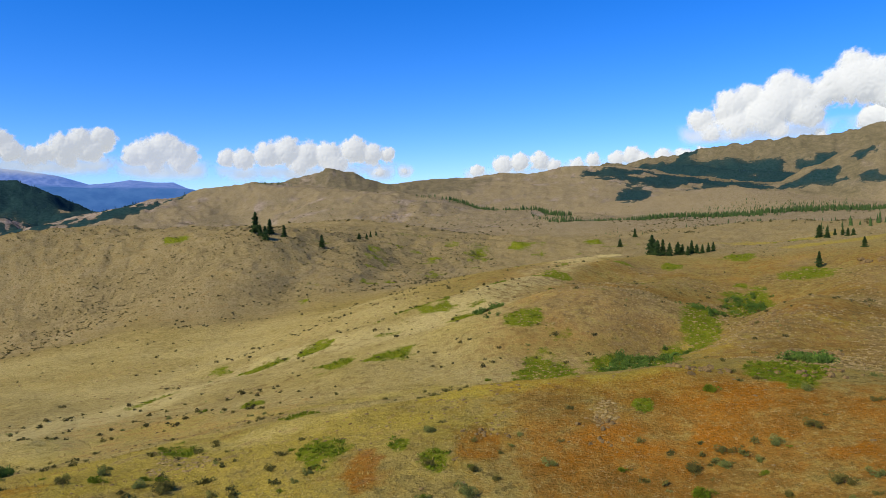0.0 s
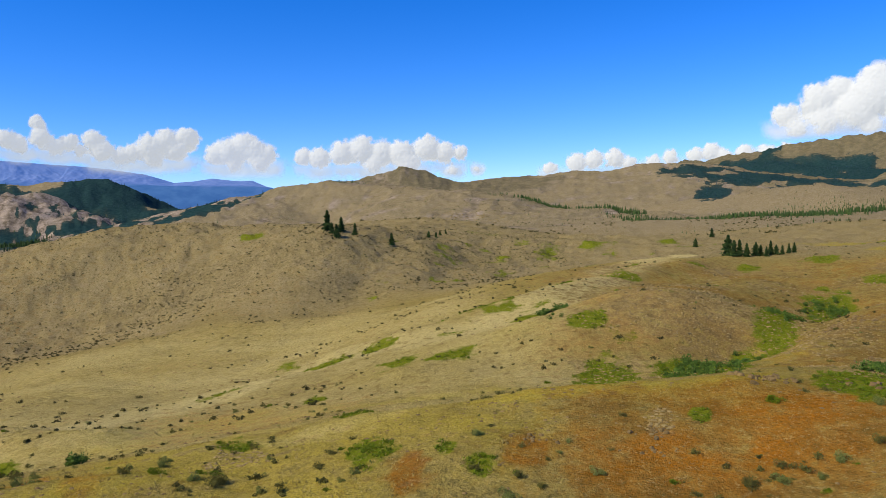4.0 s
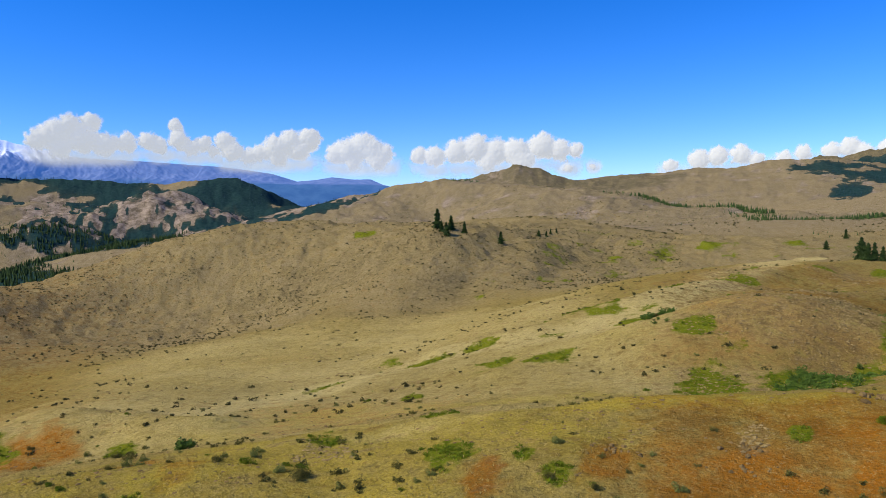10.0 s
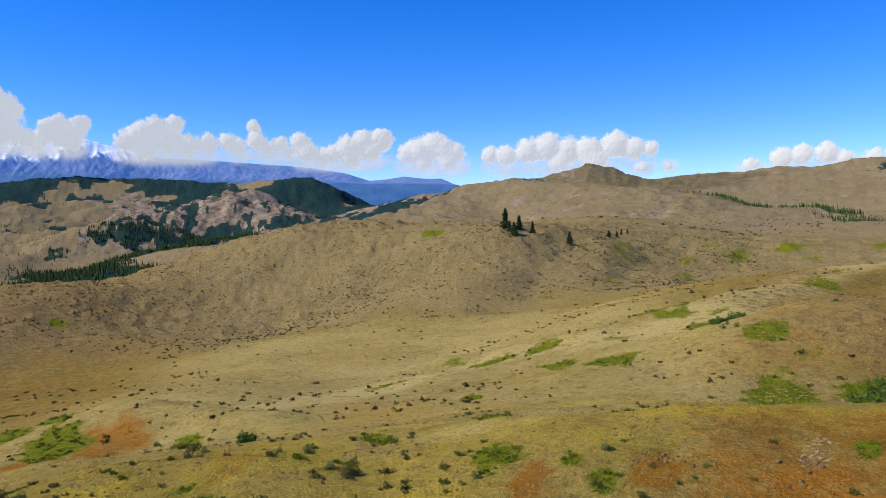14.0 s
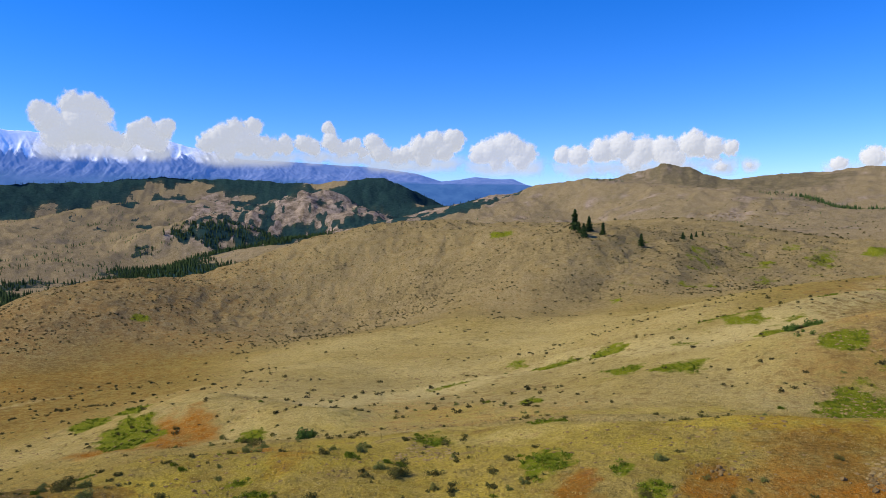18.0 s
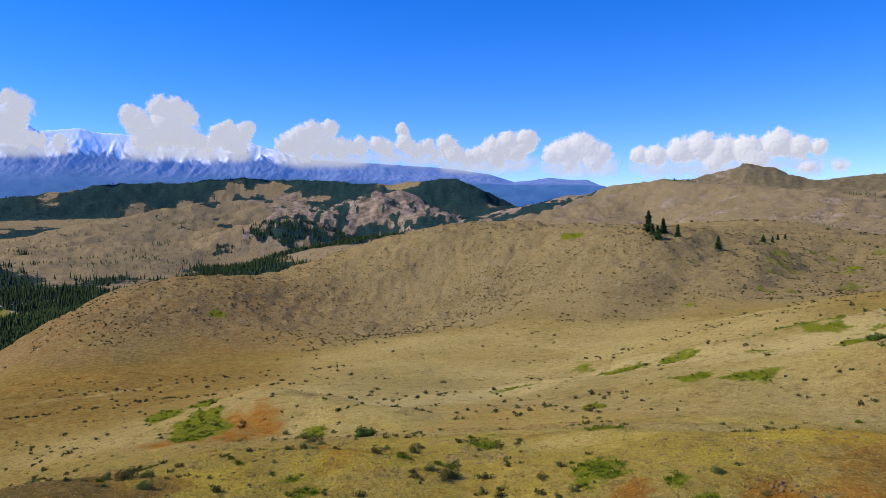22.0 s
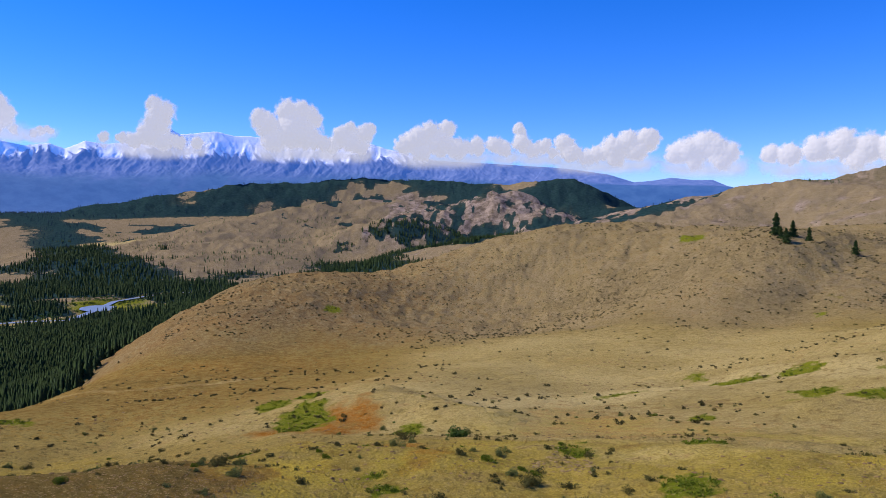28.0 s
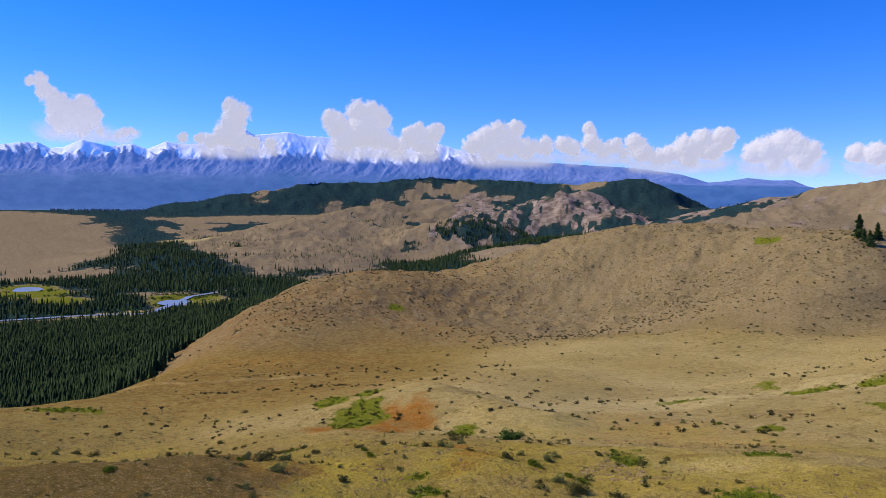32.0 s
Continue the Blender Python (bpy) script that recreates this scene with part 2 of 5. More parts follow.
def crest_line(line, w, foot, profile, x, y):
    q, _, _ = along(line, x, y)
    top, weight = 0.0, 0.0
    for a, b in zip(line[:-1], line[1:]):
        dx, dy = b[0] - a[0], b[1] - a[1]
        s = np.clip(((x - a[0]) * dx + (y - a[1]) * dy) / (dx * dx + dy * dy), 0, 1)
        k = 1 / ((x - a[0] - s * dx) ** 2 + (y - a[1] - s * dy) ** 2 + 900) ** 1.5
        top, weight = top + k * (a[2] + (b[2] - a[2]) * s), weight + k
    top = top / weight
    fade = 1 - np.exp(-((q / (1.9 * w)) ** 4))
    return foot + (top - foot) * np.exp(-((q / w) ** profile)) - 260 * fade, np.exp(-((q / (1.4 * w)) ** 2))


def land(x, y, fine=True):
    """Height of the ground."""
    x, y = np.asarray(x, float), np.asarray(y, float)
    q, _, side = along(VALLEY_EDGE, x, y)
    down = step(-60, 240, q * side)
    z = 112 - 109 * down
    r = np.hypot(x, y)
    m = r < 1650
    nx, ny, rise_ = x[m], y[m], 0.0
    for a, b, rise, spread in HILLS_FORE + HILLS_HOLLOW + HILLS_SPUR + HILLS_BACK:
        rise_ = rise_ + rise * np.exp(-((nx - a) ** 2 + (ny - b) ** 2) / (2 * spread * spread))
    for line, rise, half in FOLDS_SPUR + FOLDS_NEAR:
        xs, ys = [p[0] for p in line], [p[1] for p in line]
        k = np.nonzero((nx > min(xs) - 3 * half) & (nx < max(xs) + 3 * half) & (ny > min(ys) - 3 * half) & (ny < max(ys) + 3 * half))[0]
        q, _, _ = along([(*p, 0) for p in line], nx[k], ny[k])
        rise_[k] += rise * np.exp(-((q / half) ** 2))
    z[m] += rise_
    floor = FLOOR + 150 * step(1700, 3500, r) * down
    z = union(z, floor, 14.0)
    if fine:
        dry = step(8, 40, z - floor)
        z = z + dry * (2.2 * fractal(x, y, 60, 3, 11) + 5 * step(350, 800, r) * (ridged(x, y, 150, 3, 41) - 0.36) + 2.8 * step(400, 520, r) * (1 - step(900, 1300, r)) * (ridged(x, y, 52, 4, 43) - 0.42))
        m = r < 900
        nx, ny = x[m], y[m]
        z[m] += dry[m] * (1.9 * step(380, 480, r[m]) * (ridged(nx, ny, 21, 3, 47) - 0.4) + 0.55 * fractal(nx, ny, 14, 3, 21) + 0.16 * fractal(nx, ny, 3.0, 2, 31))
    m = r > 800
    fx, fy, fz = x[m], y[m], z[m]
    wild = ridged(fx, fy, 260, 4, 51) - 0.15 + 0.55 * ridged(fx, fy, 85, 4, 53) if fine else 0.0
    craggy = 0.14 * (ridged(fx, fy, 42, 3, 57) - 0.3) * (1 - step(2700, 3100, np.hypot(fx, fy))) if fine else 0.0
    for line, w, foot, profile, rough in FAR.values():
        xs, ys = [p[0] for p in line], [p[1] for p in line]
        k = np.nonzero((fx > min(xs) - 2.6 * w) & (fx < max(xs) + 2.6 * w) & (fy > min(ys) - 2.6 * w) & (fy < max(ys) + 2.6 * w))[0]
        f, near = crest_line(line, w, foot, profile, fx[k], fy[k])
        if fine:
            f = f + near * rough * (wild[k] + craggy[k])
        fz[k] = union(fz[k], f, 12.0)
    z[m] = fz
    # river bed
    k = np.nonzero(z < FLOOR + 14)[0]
    if len(k):
        rq, _, _ = along(RIVER, x[k], y[k])
        z[k] -= 3.2 * (1 - step(10, 34, rq))
        for cx, cy, rx, ry in PONDS:
            z[k] -= 3.0 * (1 - step(0.7, 1.3, np.hypot((x[k] - cx) / rx, (y[k] - cy) / ry) + 0.45 * fractal(x[k], y[k], 34, 3, 37)))
    return z

# ---- materials ----
def material(name, rough=0.9, colour=(0.5, 0.5, 0.5)):
    m = bpy.data.materials.new(name)
    m.use_nodes = True
    b = m.node_tree.nodes["Principled BSDF"]
    b.inputs["Roughness"].default_value = rough
    b.inputs["Base Color"].default_value = (*colour, 1)
    b.inputs["Specular IOR Level"].default_value = 0.15
    return m, m.node_tree.nodes, m.node_tree.links, b


def mix(nodes, links, fac, a, b):
    """Colour mix; fac, a and b are sockets or values."""
    n = nodes.new("ShaderNodeMix")
    n.data_type = "RGBA"
    for sock, v in ((n.inputs[0], fac), (n.inputs[6], a), (n.inputs[7], b)):
        if isinstance(v, bpy.types.NodeSocket):
            links.new(v, sock)
        else:
            sock.default_value = (*v, 1) if isinstance(v, tuple) else v
    return n.outputs[2]


def calc(nodes, links, op, a, b=0.0, c=None):
    n = nodes.new("ShaderNodeMath")
    n.operation = op
    n.use_clamp = op in ("MULTIPLY_ADD",)
    for sock, v in zip(n.inputs, (a, b) if c is None else (a, b, c)):
        if isinstance(v, bpy.types.NodeSocket):
            links.new(v, sock)
        else:
            sock.default_value = v
    return n.outputs[0]


def grain(nodes, links, scale, detail=4.0, rough=0.55, low=0.35, high=0.65, where=None):
    """Noise at a size of 1/scale metres, spread between low and high to 0..1."""
    geo = where or nodes.new("ShaderNodeNewGeometry").outputs["Position"]
    n = nodes.new("ShaderNodeTexNoise")
    n.inputs["Scale"].default_value, n.inputs["Detail"].default_value, n.inputs["Roughness"].default_value = scale, detail, rough
    links.new(geo, n.inputs["Vector"])
    r = nodes.new("ShaderNodeMapRange")
    r.inputs["From Min"].default_value, r.inputs["From Max"].default_value = low, high
    links.new(n.outputs["Fac"], r.inputs["Value"])
    return r.outputs["Result"]


def bump(nodes, links, bsdf, height, strength, distance):
    n = nodes.new("ShaderNodeBump")
    n.inputs["Strength"].default_value, n.inputs["Distance"].default_value = strength, distance
    links.new(height, n.inputs["Height"])
    links.new(n.outputs["Normal"], bsdf.inputs["Normal"])


def ground_material():
    m, n, l, b = material("steppe", 1.0)
    b.inputs["Specular IOR Level"].default_value = 0.0
    cov = n.new("ShaderNodeVertexColor")
    cov.layer_name = "cover"
    sep = n.new("ShaderNodeSeparateColor")
    l.new(cov.outputs["Color"], sep.inputs["Color"])
    tone = n.new("ShaderNodeVertexColor")
    tone.layer_name = "tone"
    sep2 = n.new("ShaderNodeSeparateColor")
    l.new(tone.outputs["Color"], sep2.inputs["Color"])
    red, green, forest, rock = sep.outputs[0], sep.outputs[1], sep.outputs[2], cov.outputs["Alpha"]
    gold, pale, dark = sep2.outputs[0], sep2.outputs[1], sep2.outputs[2]
    big, mid, fine, tuft = grain(n, l, 0.012, 5), grain(n, l, 0.09, 5), grain(n, l, 0.9, 6, 0.65), grain(n, l, 3.2, 4, 0.7, 0.42, 0.7)
    ragged = grain(n, l, 0.35, 6, 0.7, 0.3, 0.7)

    def torn(mask, low=0.35, high=0.75, how=0.8):
        """The patch with a torn, patchy edge."""
        t = calc(n, l, "ADD", mask, calc(n, l, "MULTIPLY", calc(n, l, "SUBTRACT", ragged, 0.5), how))
        r = n.new("ShaderNodeMapRange")
        r.inputs["From Min"].default_value, r.inputs["From Max"].default_value = low, high
        l.new(t, r.inputs["Value"])
        return r.outputs["Result"]

    speck = grain(n, l, 0.28, 5, 0.75, 0.52, 0.66)
    dots = grain(n, l, 0.75, 3, 0.6, 0.55, 0.61)
    dry = mix(n, l, big, (0.274, 0.209, 0.059), (0.342, 0.267, 0.082))
    dry = mix(n, l, calc(n, l, "MULTIPLY", mid, 0.6), dry, (0.262, 0.193, 0.054))
    # Haze of distance put into the colours; it also greys the nearer spur.
    haze_grey = tone.outputs["Alpha"]
    dry = mix(n, l, haze_grey, dry, mix(n, l, mid, (0.243, 0.194, 0.124), (0.319, 0.260, 0.178)))
    dry = mix(n, l, calc(n, l, "MULTIPLY", fine, 0.28), dry, (0.144, 0.108, 0.034))
    dry = mix(n, l, calc(n, l, "MULTIPLY", speck, 0.36), dry, (0.114, 0.086, 0.029))
    dry = mix(n, l, calc(n, l, "MULTIPLY", dots, 0.6), dry, (0.085, 0.069, 0.025))
    col = mix(n, l, torn(gold, 0.2, 0.9), dry, mix(n, l, mid, (0.380, 0.295, 0.045), (0.296, 0.238, 0.038)))
    col = mix(n, l, torn(pale, 0.2, 0.9, 0.6), col, mix(n, l, fine, (0.531, 0.437, 0.194), (0.442, 0.367, 0.153)))
    col = mix(n, l, torn(red, 0.1, 1.15, 1.1), col, mix(n, l, mid, (0.305, 0.112, 0.010), (0.20, 0.082, 0.010)))
    streaks = grain(n, l, 0.035, 6, 0.75, 0.38, 0.6)
    stone = mix(n, l, fine, mix(n, l, streaks, (0.40, 0.30, 0.155), (0.21, 0.15, 0.07)), (0.15, 0.11, 0.05))
    crag = grain(n, l, 0.03, 7, 0.8, 0.42, 0.58)
    stone = mix(n, l, haze_grey, stone, mix(n, l, crag, (0.36, 0.29, 0.245), (0.11, 0.088, 0.076)))
    col = mix(n, l, torn(rock, 0.2, 0.8), col, stone)
    # Far heath is painted less saturated, as haze would make it.
    col = mix(n, l, torn(dark, 0.25, 0.95), col, mix(n, l, haze_grey, mix(n, l, fine, (0.085, 0.062, 0.018), (0.15, 0.108, 0.034)), mix(n, l, streaks, (0.09, 0.085, 0.055), (0.17, 0.14, 0.09))))
    col = mix(n, l, torn(green), col, mix(n, l, ragged, (0.085, 0.125, 0.006), (0.16, 0.18, 0.010)))
    clumps = calc(n, l, "ADD", forest, calc(n, l, "MULTIPLY", calc(n, l, "SUBTRACT", grain(n, l, 0.022, 6, 0.75, 0.3, 0.7), 0.5), 0.75))
    wooded = n.new("ShaderNodeMapRange")
    wooded.inputs["From Min"].default_value, wooded.inputs["From Max"].default_value = 0.42, 0.54
    l.new(clumps, wooded.inputs["Value"])
    # Distant woods carry blue-teal haze in their ground colour.
    col = mix(n, l, wooded.outputs["Result"], col, mix(n, l, haze_grey, mix(n, l, mid, (0.012, 0.026, 0.012), (0.022, 0.04, 0.018)), mix(n, l, mid, (0.011, 0.032, 0.034), (0.022, 0.05, 0.052))))
    open_ground = calc(n, l, "SUBTRACT", 1.0, forest)
    col = mix(n, l, calc(n, l, "MULTIPLY", calc(n, l, "MULTIPLY", tuft, 0.5), open_ground), col, (0.10, 0.078, 0.024))
    grit = grain(n, l, 2.6, 7, 0.85, 0.5, 0.57)
    col = mix(n, l, calc(n, l, "MULTIPLY", calc(n, l, "MULTIPLY", grit, 0.4), open_ground), col, (0.10, 0.075, 0.02))
    fleck = grain(n, l, 1.9, 7, 0.85, 0.55, 0.61)
    col = mix(n, l, calc(n, l, "MULTIPLY", calc(n, l, "MULTIPLY", fleck, 0.4), open_ground), col, (0.42, 0.335, 0.15))
    l.new(col, b.inputs["Base Color"])
    bump(n, l, b, calc(n, l, "ADD", calc(n, l, "MULTIPLY", tuft, 0.25), calc(n, l, "ADD", calc(n, l, "MULTIPLY", fine, 0.5), mid)), 0.8, 0.4)
    return m


def plain_material(name, colour, other, scale, rough=0.9, relief=0.0):
    m, n, l, b = material(name, rough)
    g = grain(n, l, scale, 5, 0.6)
    rnd = n.new("ShaderNodeNewGeometry").outputs["Random Per Island"]
    c = mix(n, l, g, colour, other)
    l.new(mix(n, l, calc(n, l, "MULTIPLY", rnd, 0.5), c, tuple(0.55 * v for v in colour)), b.inputs["Base Color"])
    if relief:
        bump(n, l, b, g, 0.7, relief)
    return m


STEPPE = ground_material()


# ---- ground ----
def cover(x, y, z):
    """What grows on or covers the ground: red soil, green growth, forest, bare rock; gold grass, pale track, dark heath."""
    n = len(x)
    red, green, forest, rock = np.zeros(n), np.zeros(n), np.zeros(n), np.zeros(n)
    gold, pale, dark = np.zeros(n), np.zeros(n), np.zeros(n)
    r = np.hypot(x, y)
    qe, _, se = along(VALLEY_EDGE, x, y)
    valley = step(40, 200, qe * se)
    flat = valley * (1 - step(9, 22, z))
    # dry hills: heath, gold grass and rock by the lie of the land
    upland = 1 - flat
    dark = upland * step(0.05, 0.5, fractal(x, y, 120, 4, 25)) * 0.4
    gold = upland * step(-0.05, 0.45, fractal(x, y, 70, 4, 35)) * (1 - step(120, 420, r)) * 0.55
    rock = upland * step(0.25, 0.6, fractal(x, y, 50, 4, 45)) * 0.35
    red = upland * step(0.15, 0.5, fractal(x, y, 90, 3, 55)) * (1 - step(150, 520, r)) * 0.35
    # the wash and the grassy crest
    wq, _, _ = along(WASH, x, y)
    pale = np.maximum(pale, (1 - step(4, 22, wq + 7 * fractal(x, y, 18, 3, 65))) * 0.85)
    green = np.maximum(green, (1 - step(1, 4, wq)) * step(0.0, 0.4, fractal(x, y, 22, 3, 75)) * 0.7)
    cq, _, _ = along(GOLD_CREST, x, y)
    gold = np.maximum(gold, 1 - step(1.0, 4.5, cq + 2 * fractal(x, y, 6, 3, 85)))
    pq, _, _ = along(PATH_LINE, x, y)
    pale = np.maximum(pale, 0.7 * (1 - step(1.5, 4, pq)))
    # stony near crest
    az = np.degrees(np.arctan2(-x, y))
    brow = (1 - step(81, 89, r + 5 * fractal(x, y, 16, 3, 44))) * step(49, 55, az + 8 * fractal(x, y, 12, 3, 46))
    gold = np.maximum(gold, (1 - step(80, 87, r + 4 * fractal(x, y, 14, 3, 54))) * step(34, 38, az) * step(-0.45, 0.1, fractal(x, y, 7, 4, 64)))
    red, dark, gold = np.maximum(red, 1.1 * brow), np.maximum(dark, 1.0 * brow), gold * (1 - 0.9 * brow)
    west = step(38, 56, az) * step(160, 240, r) * (1 - step(700, 900, r)) * (1 - valley)
    red = np.maximum(red, west * (0.42 + 0.3 * fractal(x, y, 80, 4, 48)))
    dark = np.maximum(dark, west * (0.42 + 0.3 * fractal(x, y, 60, 4, 49)))
    slope = (1 - step(84, 103, r + 10 * fractal(x, y, 20, 3, 38))) * (1 - step(-5, 7, az))
    dark = np.maximum(dark, slope * (0.24 + 0.6 * fractal(x, y, 9, 4, 39)))
    red = np.maximum(red, slope * (0.82 + 0.75 * fractal(x, y, 16, 4, 40)))
    # rank grass and herbs in the dell before the near crest
    dell = (1 - step(100, 124, r + 14 * fractal(x, y, 24, 3, 34))) * step(-6, 8, az) * step(60, 70, r) * (1 - 0.6 * brow)
    dark = np.maximum(dark, dell * (0.2 + 0.65 * fractal(x, y, 10, 4, 36)))
    gold = np.maximum(gold, dell * (0.5 + 0.6 * fractal(x, y, 15, 3, 37)))
    red = np.maximum(red, dell * step(0.1, 0.45, fractal(x, y, 22, 3, 42)) * 0.8)
    green = np.maximum(green, dell * step(0.26, 0.5, fractal(x, y, 13, 3, 43)) * 0.75)
    # brown stony knolls over the gully
    knoll = (1 - step(-2, 7, az + 4 * fractal(x, y, 40, 3, 12))) * step(112, 128, r) * (1 - step(320, 420, r + 50 * fractal(x, y, 70, 3, 13)))
    red = np.maximum(red, knoll * (0.42 + 0.6 * fractal(x, y, 40, 4, 15)))
    rock = np.maximum(rock, knoll * (0.30 + 0.7 * fractal(x, y, 22, 4, 16)))
    dark = np.maximum(dark, knoll * (0.26 + 0.6 * fractal(x, y, 12, 4, 10)))
    # damp green spots along the spur's brow and the terrace
    damp = step(400, 450, r) * (1 - step(610, 660, r)) * step(-14, -8, az) * (1 - step(12, 22, az))
    lip, _, _ = along([(*p, 0) for p in FOLDS_NEAR[0][0]], x, y)
    damp = np.maximum(0.75 * damp, 0.9 * (1 - step(5, 16, lip)))
    green = np.maximum(green, damp * step(0.16, 0.36, fractal(x, y, 24, 3, 101)))
    # bleached grass of the open hollow
    bleached = blob(x, y, -95, 150, 95, 62, 32, 0.5) * (0.6 + 0.4 * fractal(x, y, 26, 4, 47))
    bleached = np.maximum(bleached, blob(x, y, -30, 175, 85, 48, 20, 0.5) * (0.6 + 0.4 * fractal(x, y, 22, 4, 57)))
    bleached = np.maximum(bleached, 0.8 * blob(x, y, -34, 108, 36, 24, 20, 0.5) * (0.6 + 0.4 * fractal(x, y, 18, 4, 59)))
    basin = step(135, 190, r) * (1 - step(330, 420, r + 40 * fractal(x, y, 60, 3, 68))) * (1 - step(42, 54, az)) * step(2, 12, az)
    bleached = np.maximum(bleached, basin * (0.62 + 0.3 * fractal(x, y, 45, 4, 69)))
    pale = np.maximum(pale, 0.85 * bleached)
    torn_az = az + 7 * fractal(x, y, 190, 4, 97)
    # cliffs over the river: bare where steep
    far_k = np.nonzero((r > 1200) & (r < 3600) & (valley > 0))[0]
    steep, fx, fy = np.zeros(n), x[far_k], y[far_k]
    z0 = land(fx, fy, False)
    steep[far_k] = np.hypot(land(fx + 14, fy, False) - z0, land(fx, fy + 14, False) - z0) / 14 + 0.25 * fractal(fx, fy, 70, 4, 95)
    far = step(1300, 1600, r)
    canyon = far * valley
    cliffs = canyon * (1 - step(49, 54, torn_az)) * step(0.42, 0.62, steep) * step(-0.25, 0.1, fractal(x, y, 110, 4, 99))
    rock = np.maximum(rock, cliffs)
    # woods: valley floor, shady canyon slopes, back ridges
    foot = step(-70, 0, qe * se) * (1 - step(28, 52, z - 14 * (r < 720) + 8 * fractal(x, y, 60, 3, 33))) * (r < 2000)
    forest = np.maximum(forest, foot * step(-0.5, -0.25, fractal(x, y, 150, 4, 5)))
    for key, amount, wide in (("back_forest", -0.24, 1.15), ("forest_shoulder", -0.4, 0.8), ("right_slope", 0.05, 1.0), ("high_mountain", 0.16, 0.9)):
        k = np.nonzero(r > 2600)[0]
        q, _, _ = along(FAR[key][0], x[k], y[k])
        w = FAR[key][1] * wide
        forest[k] = np.maximum(forest[k], (1 - step(0.7 * w, w, q)) * step(amount, amount + 0.18, fractal(x[k], y[k], 260, 5, 7)))
    forest = np.maximum(forest, blob(x, y, 640, 3240, 400, 190, -28, 0.5, 120) * step(-0.35, -0.2, fractal(x, y, 130, 4, 17)))
    forest = np.maximum(forest, blob(x, y, 420, 2840, 60, 260, -10, 0.5, 90))
    q, _, _ = along(FAR["dark_peak"][0], x, y)
    peak = 1 - step(200, 360, q + 120 * fractal(x, y, 120, 3, 8))
    dark = np.maximum(dark, 0.9 * peak * step(-0.35, 0.1, fractal(x, y, 90, 5, 18, 0.65) + 0.35 * step(-900, -700, x)))
    rock = np.maximum(rock, 0.8 * peak)
    cone = blob(x, y, -2000, 2300, 150, 120, 0, 0.3)
    forest, rock = forest * (1 - cone), np.maximum(rock, 0.6 * cone)
    crag = np.zeros(n)
    for key in ("cliff_wall", "dark_buttress"):
        q, _, _ = along(FAR[key][0], x, y)
        m = 1 - step(1.2 * FAR[key][1], 1.9 * FAR[key][1], q)
        k = np.nonzero(m > 0)[0]
        streak = ridged(x[k] * 0.9 + y[k] * 0.3, y[k] * 0.4 - 0.2 * x[k], 80, 4, 19) + 0.35 * fractal(x[k], y[k], 260, 2, 20)
        bare = m[k] * (1 - 0.8 * step(49, 53, torn_az[k])) * step(0.46, 0.53, streak + (z[k] - 140) / 420)
        crag[k] = np.maximum(crag[k], bare)
        rock[k], forest[k] = np.maximum(rock[k], bare), np.where((m[k] > 0.3) & (torn_az[k] < 50.5), 1 - bare, forest[k])
    # rough brown hills and far slopes
    for key, amount in (("brown_hills", 0.4), ("long_hill", 0.45), ("tan_ridge", 0.4), ("high_mountain", 1.7), ("right_slope", 1.1)):
        k = np.nonzero(r > 1300)[0]
        q, _, _ = along(FAR[key][0], x[k], y[k])
        m = 1 - step(0.8 * FAR[key][1], 1.6 * FAR[key][1], q)
        dark[k] = np.maximum(dark[k], amount * m * (0.5 + step(-0.2, 0.35, fractal(x[k], y[k], 110, 5, 23, 0.65)) * 0.7))
        rock[k] = np.maximum(rock[k], (0.3 if key == "brown_hills" else 0.8) * m * step(0.02, 0.3, fractal(x[k], y[k], 90, 5, 24, 0.65)))
    k = np.nonzero((r > 1300) & (valley > 0.5))[0]
    q, _, _ = along(FAR["brown_hills"][0], x[k], y[k])
    forest[k] = np.maximum(forest[k], (1 - step(300, 650, q)) * step(0.2, 0.3, fractal(x[k] * 0.6 + y[k] * 0.25, y[k] - 0.4 * x[k], 120, 5, 26, 0.6)))
    wq, _, _ = along(WOOD_STRIP, x, y)
    forest = np.maximum(forest, (1 - step(70, 130, wq + 70 * fractal(x, y, 140, 3, 29))) * step(1200, 1500, r))
    forest = np.maximum(forest, valley * step(2950, 3150, r + 160 * fractal(x, y, 300, 4, 27)) * step(64, 68, az))
    forest = forest * (1 - 0.95 * blob(x, y, -1850, 1020, 520, 200, 150, 0.5, 160))
    forest = np.maximum(forest, valley * step(2250, 2600, r) * step(58, 64, az) * step(0.12, 0.26, fractal(x, y, 260, 4, 32)))
    # open fields of the valley
    for cx, cy, rx, ry, turn, k in ((-2217, 773, 110, 60, 20, "pale"), (-2250, 260, 420, 300, 0, "bare"), (-2750, 380, 500, 260, 0, "bare"), (-1420, 205, 80, 110, 0, "meadow"), (-1290, 250, 60, 45, 0, "meadow"), (-1750, 250, 90, 200, 0, "bare"), (-1210, 420, 70, 60, 30, "meadow"), (-1080, 250, 30, 90, 10, "gravel")):
        m = blob(x, y, cx, cy, rx, ry, turn, 0.3)
        forest = forest * (1 - m)
        if k == "meadow":
            green, dark = np.maximum(green, 0.85 * m), np.maximum(dark, 0.5 * m)
        if k in ("pale", "gravel"):
            pale = np.maximum(pale, m)
    for cx, cy, rx, ry in PONDS:
        m = blob(x, y, cx, cy, 1.9 * rx, 1.9 * ry, 0, 0.3)
        forest, green, dark = forest * (1 - m), np.maximum(green, 0.8 * m), np.maximum(dark, 0.4 * m)
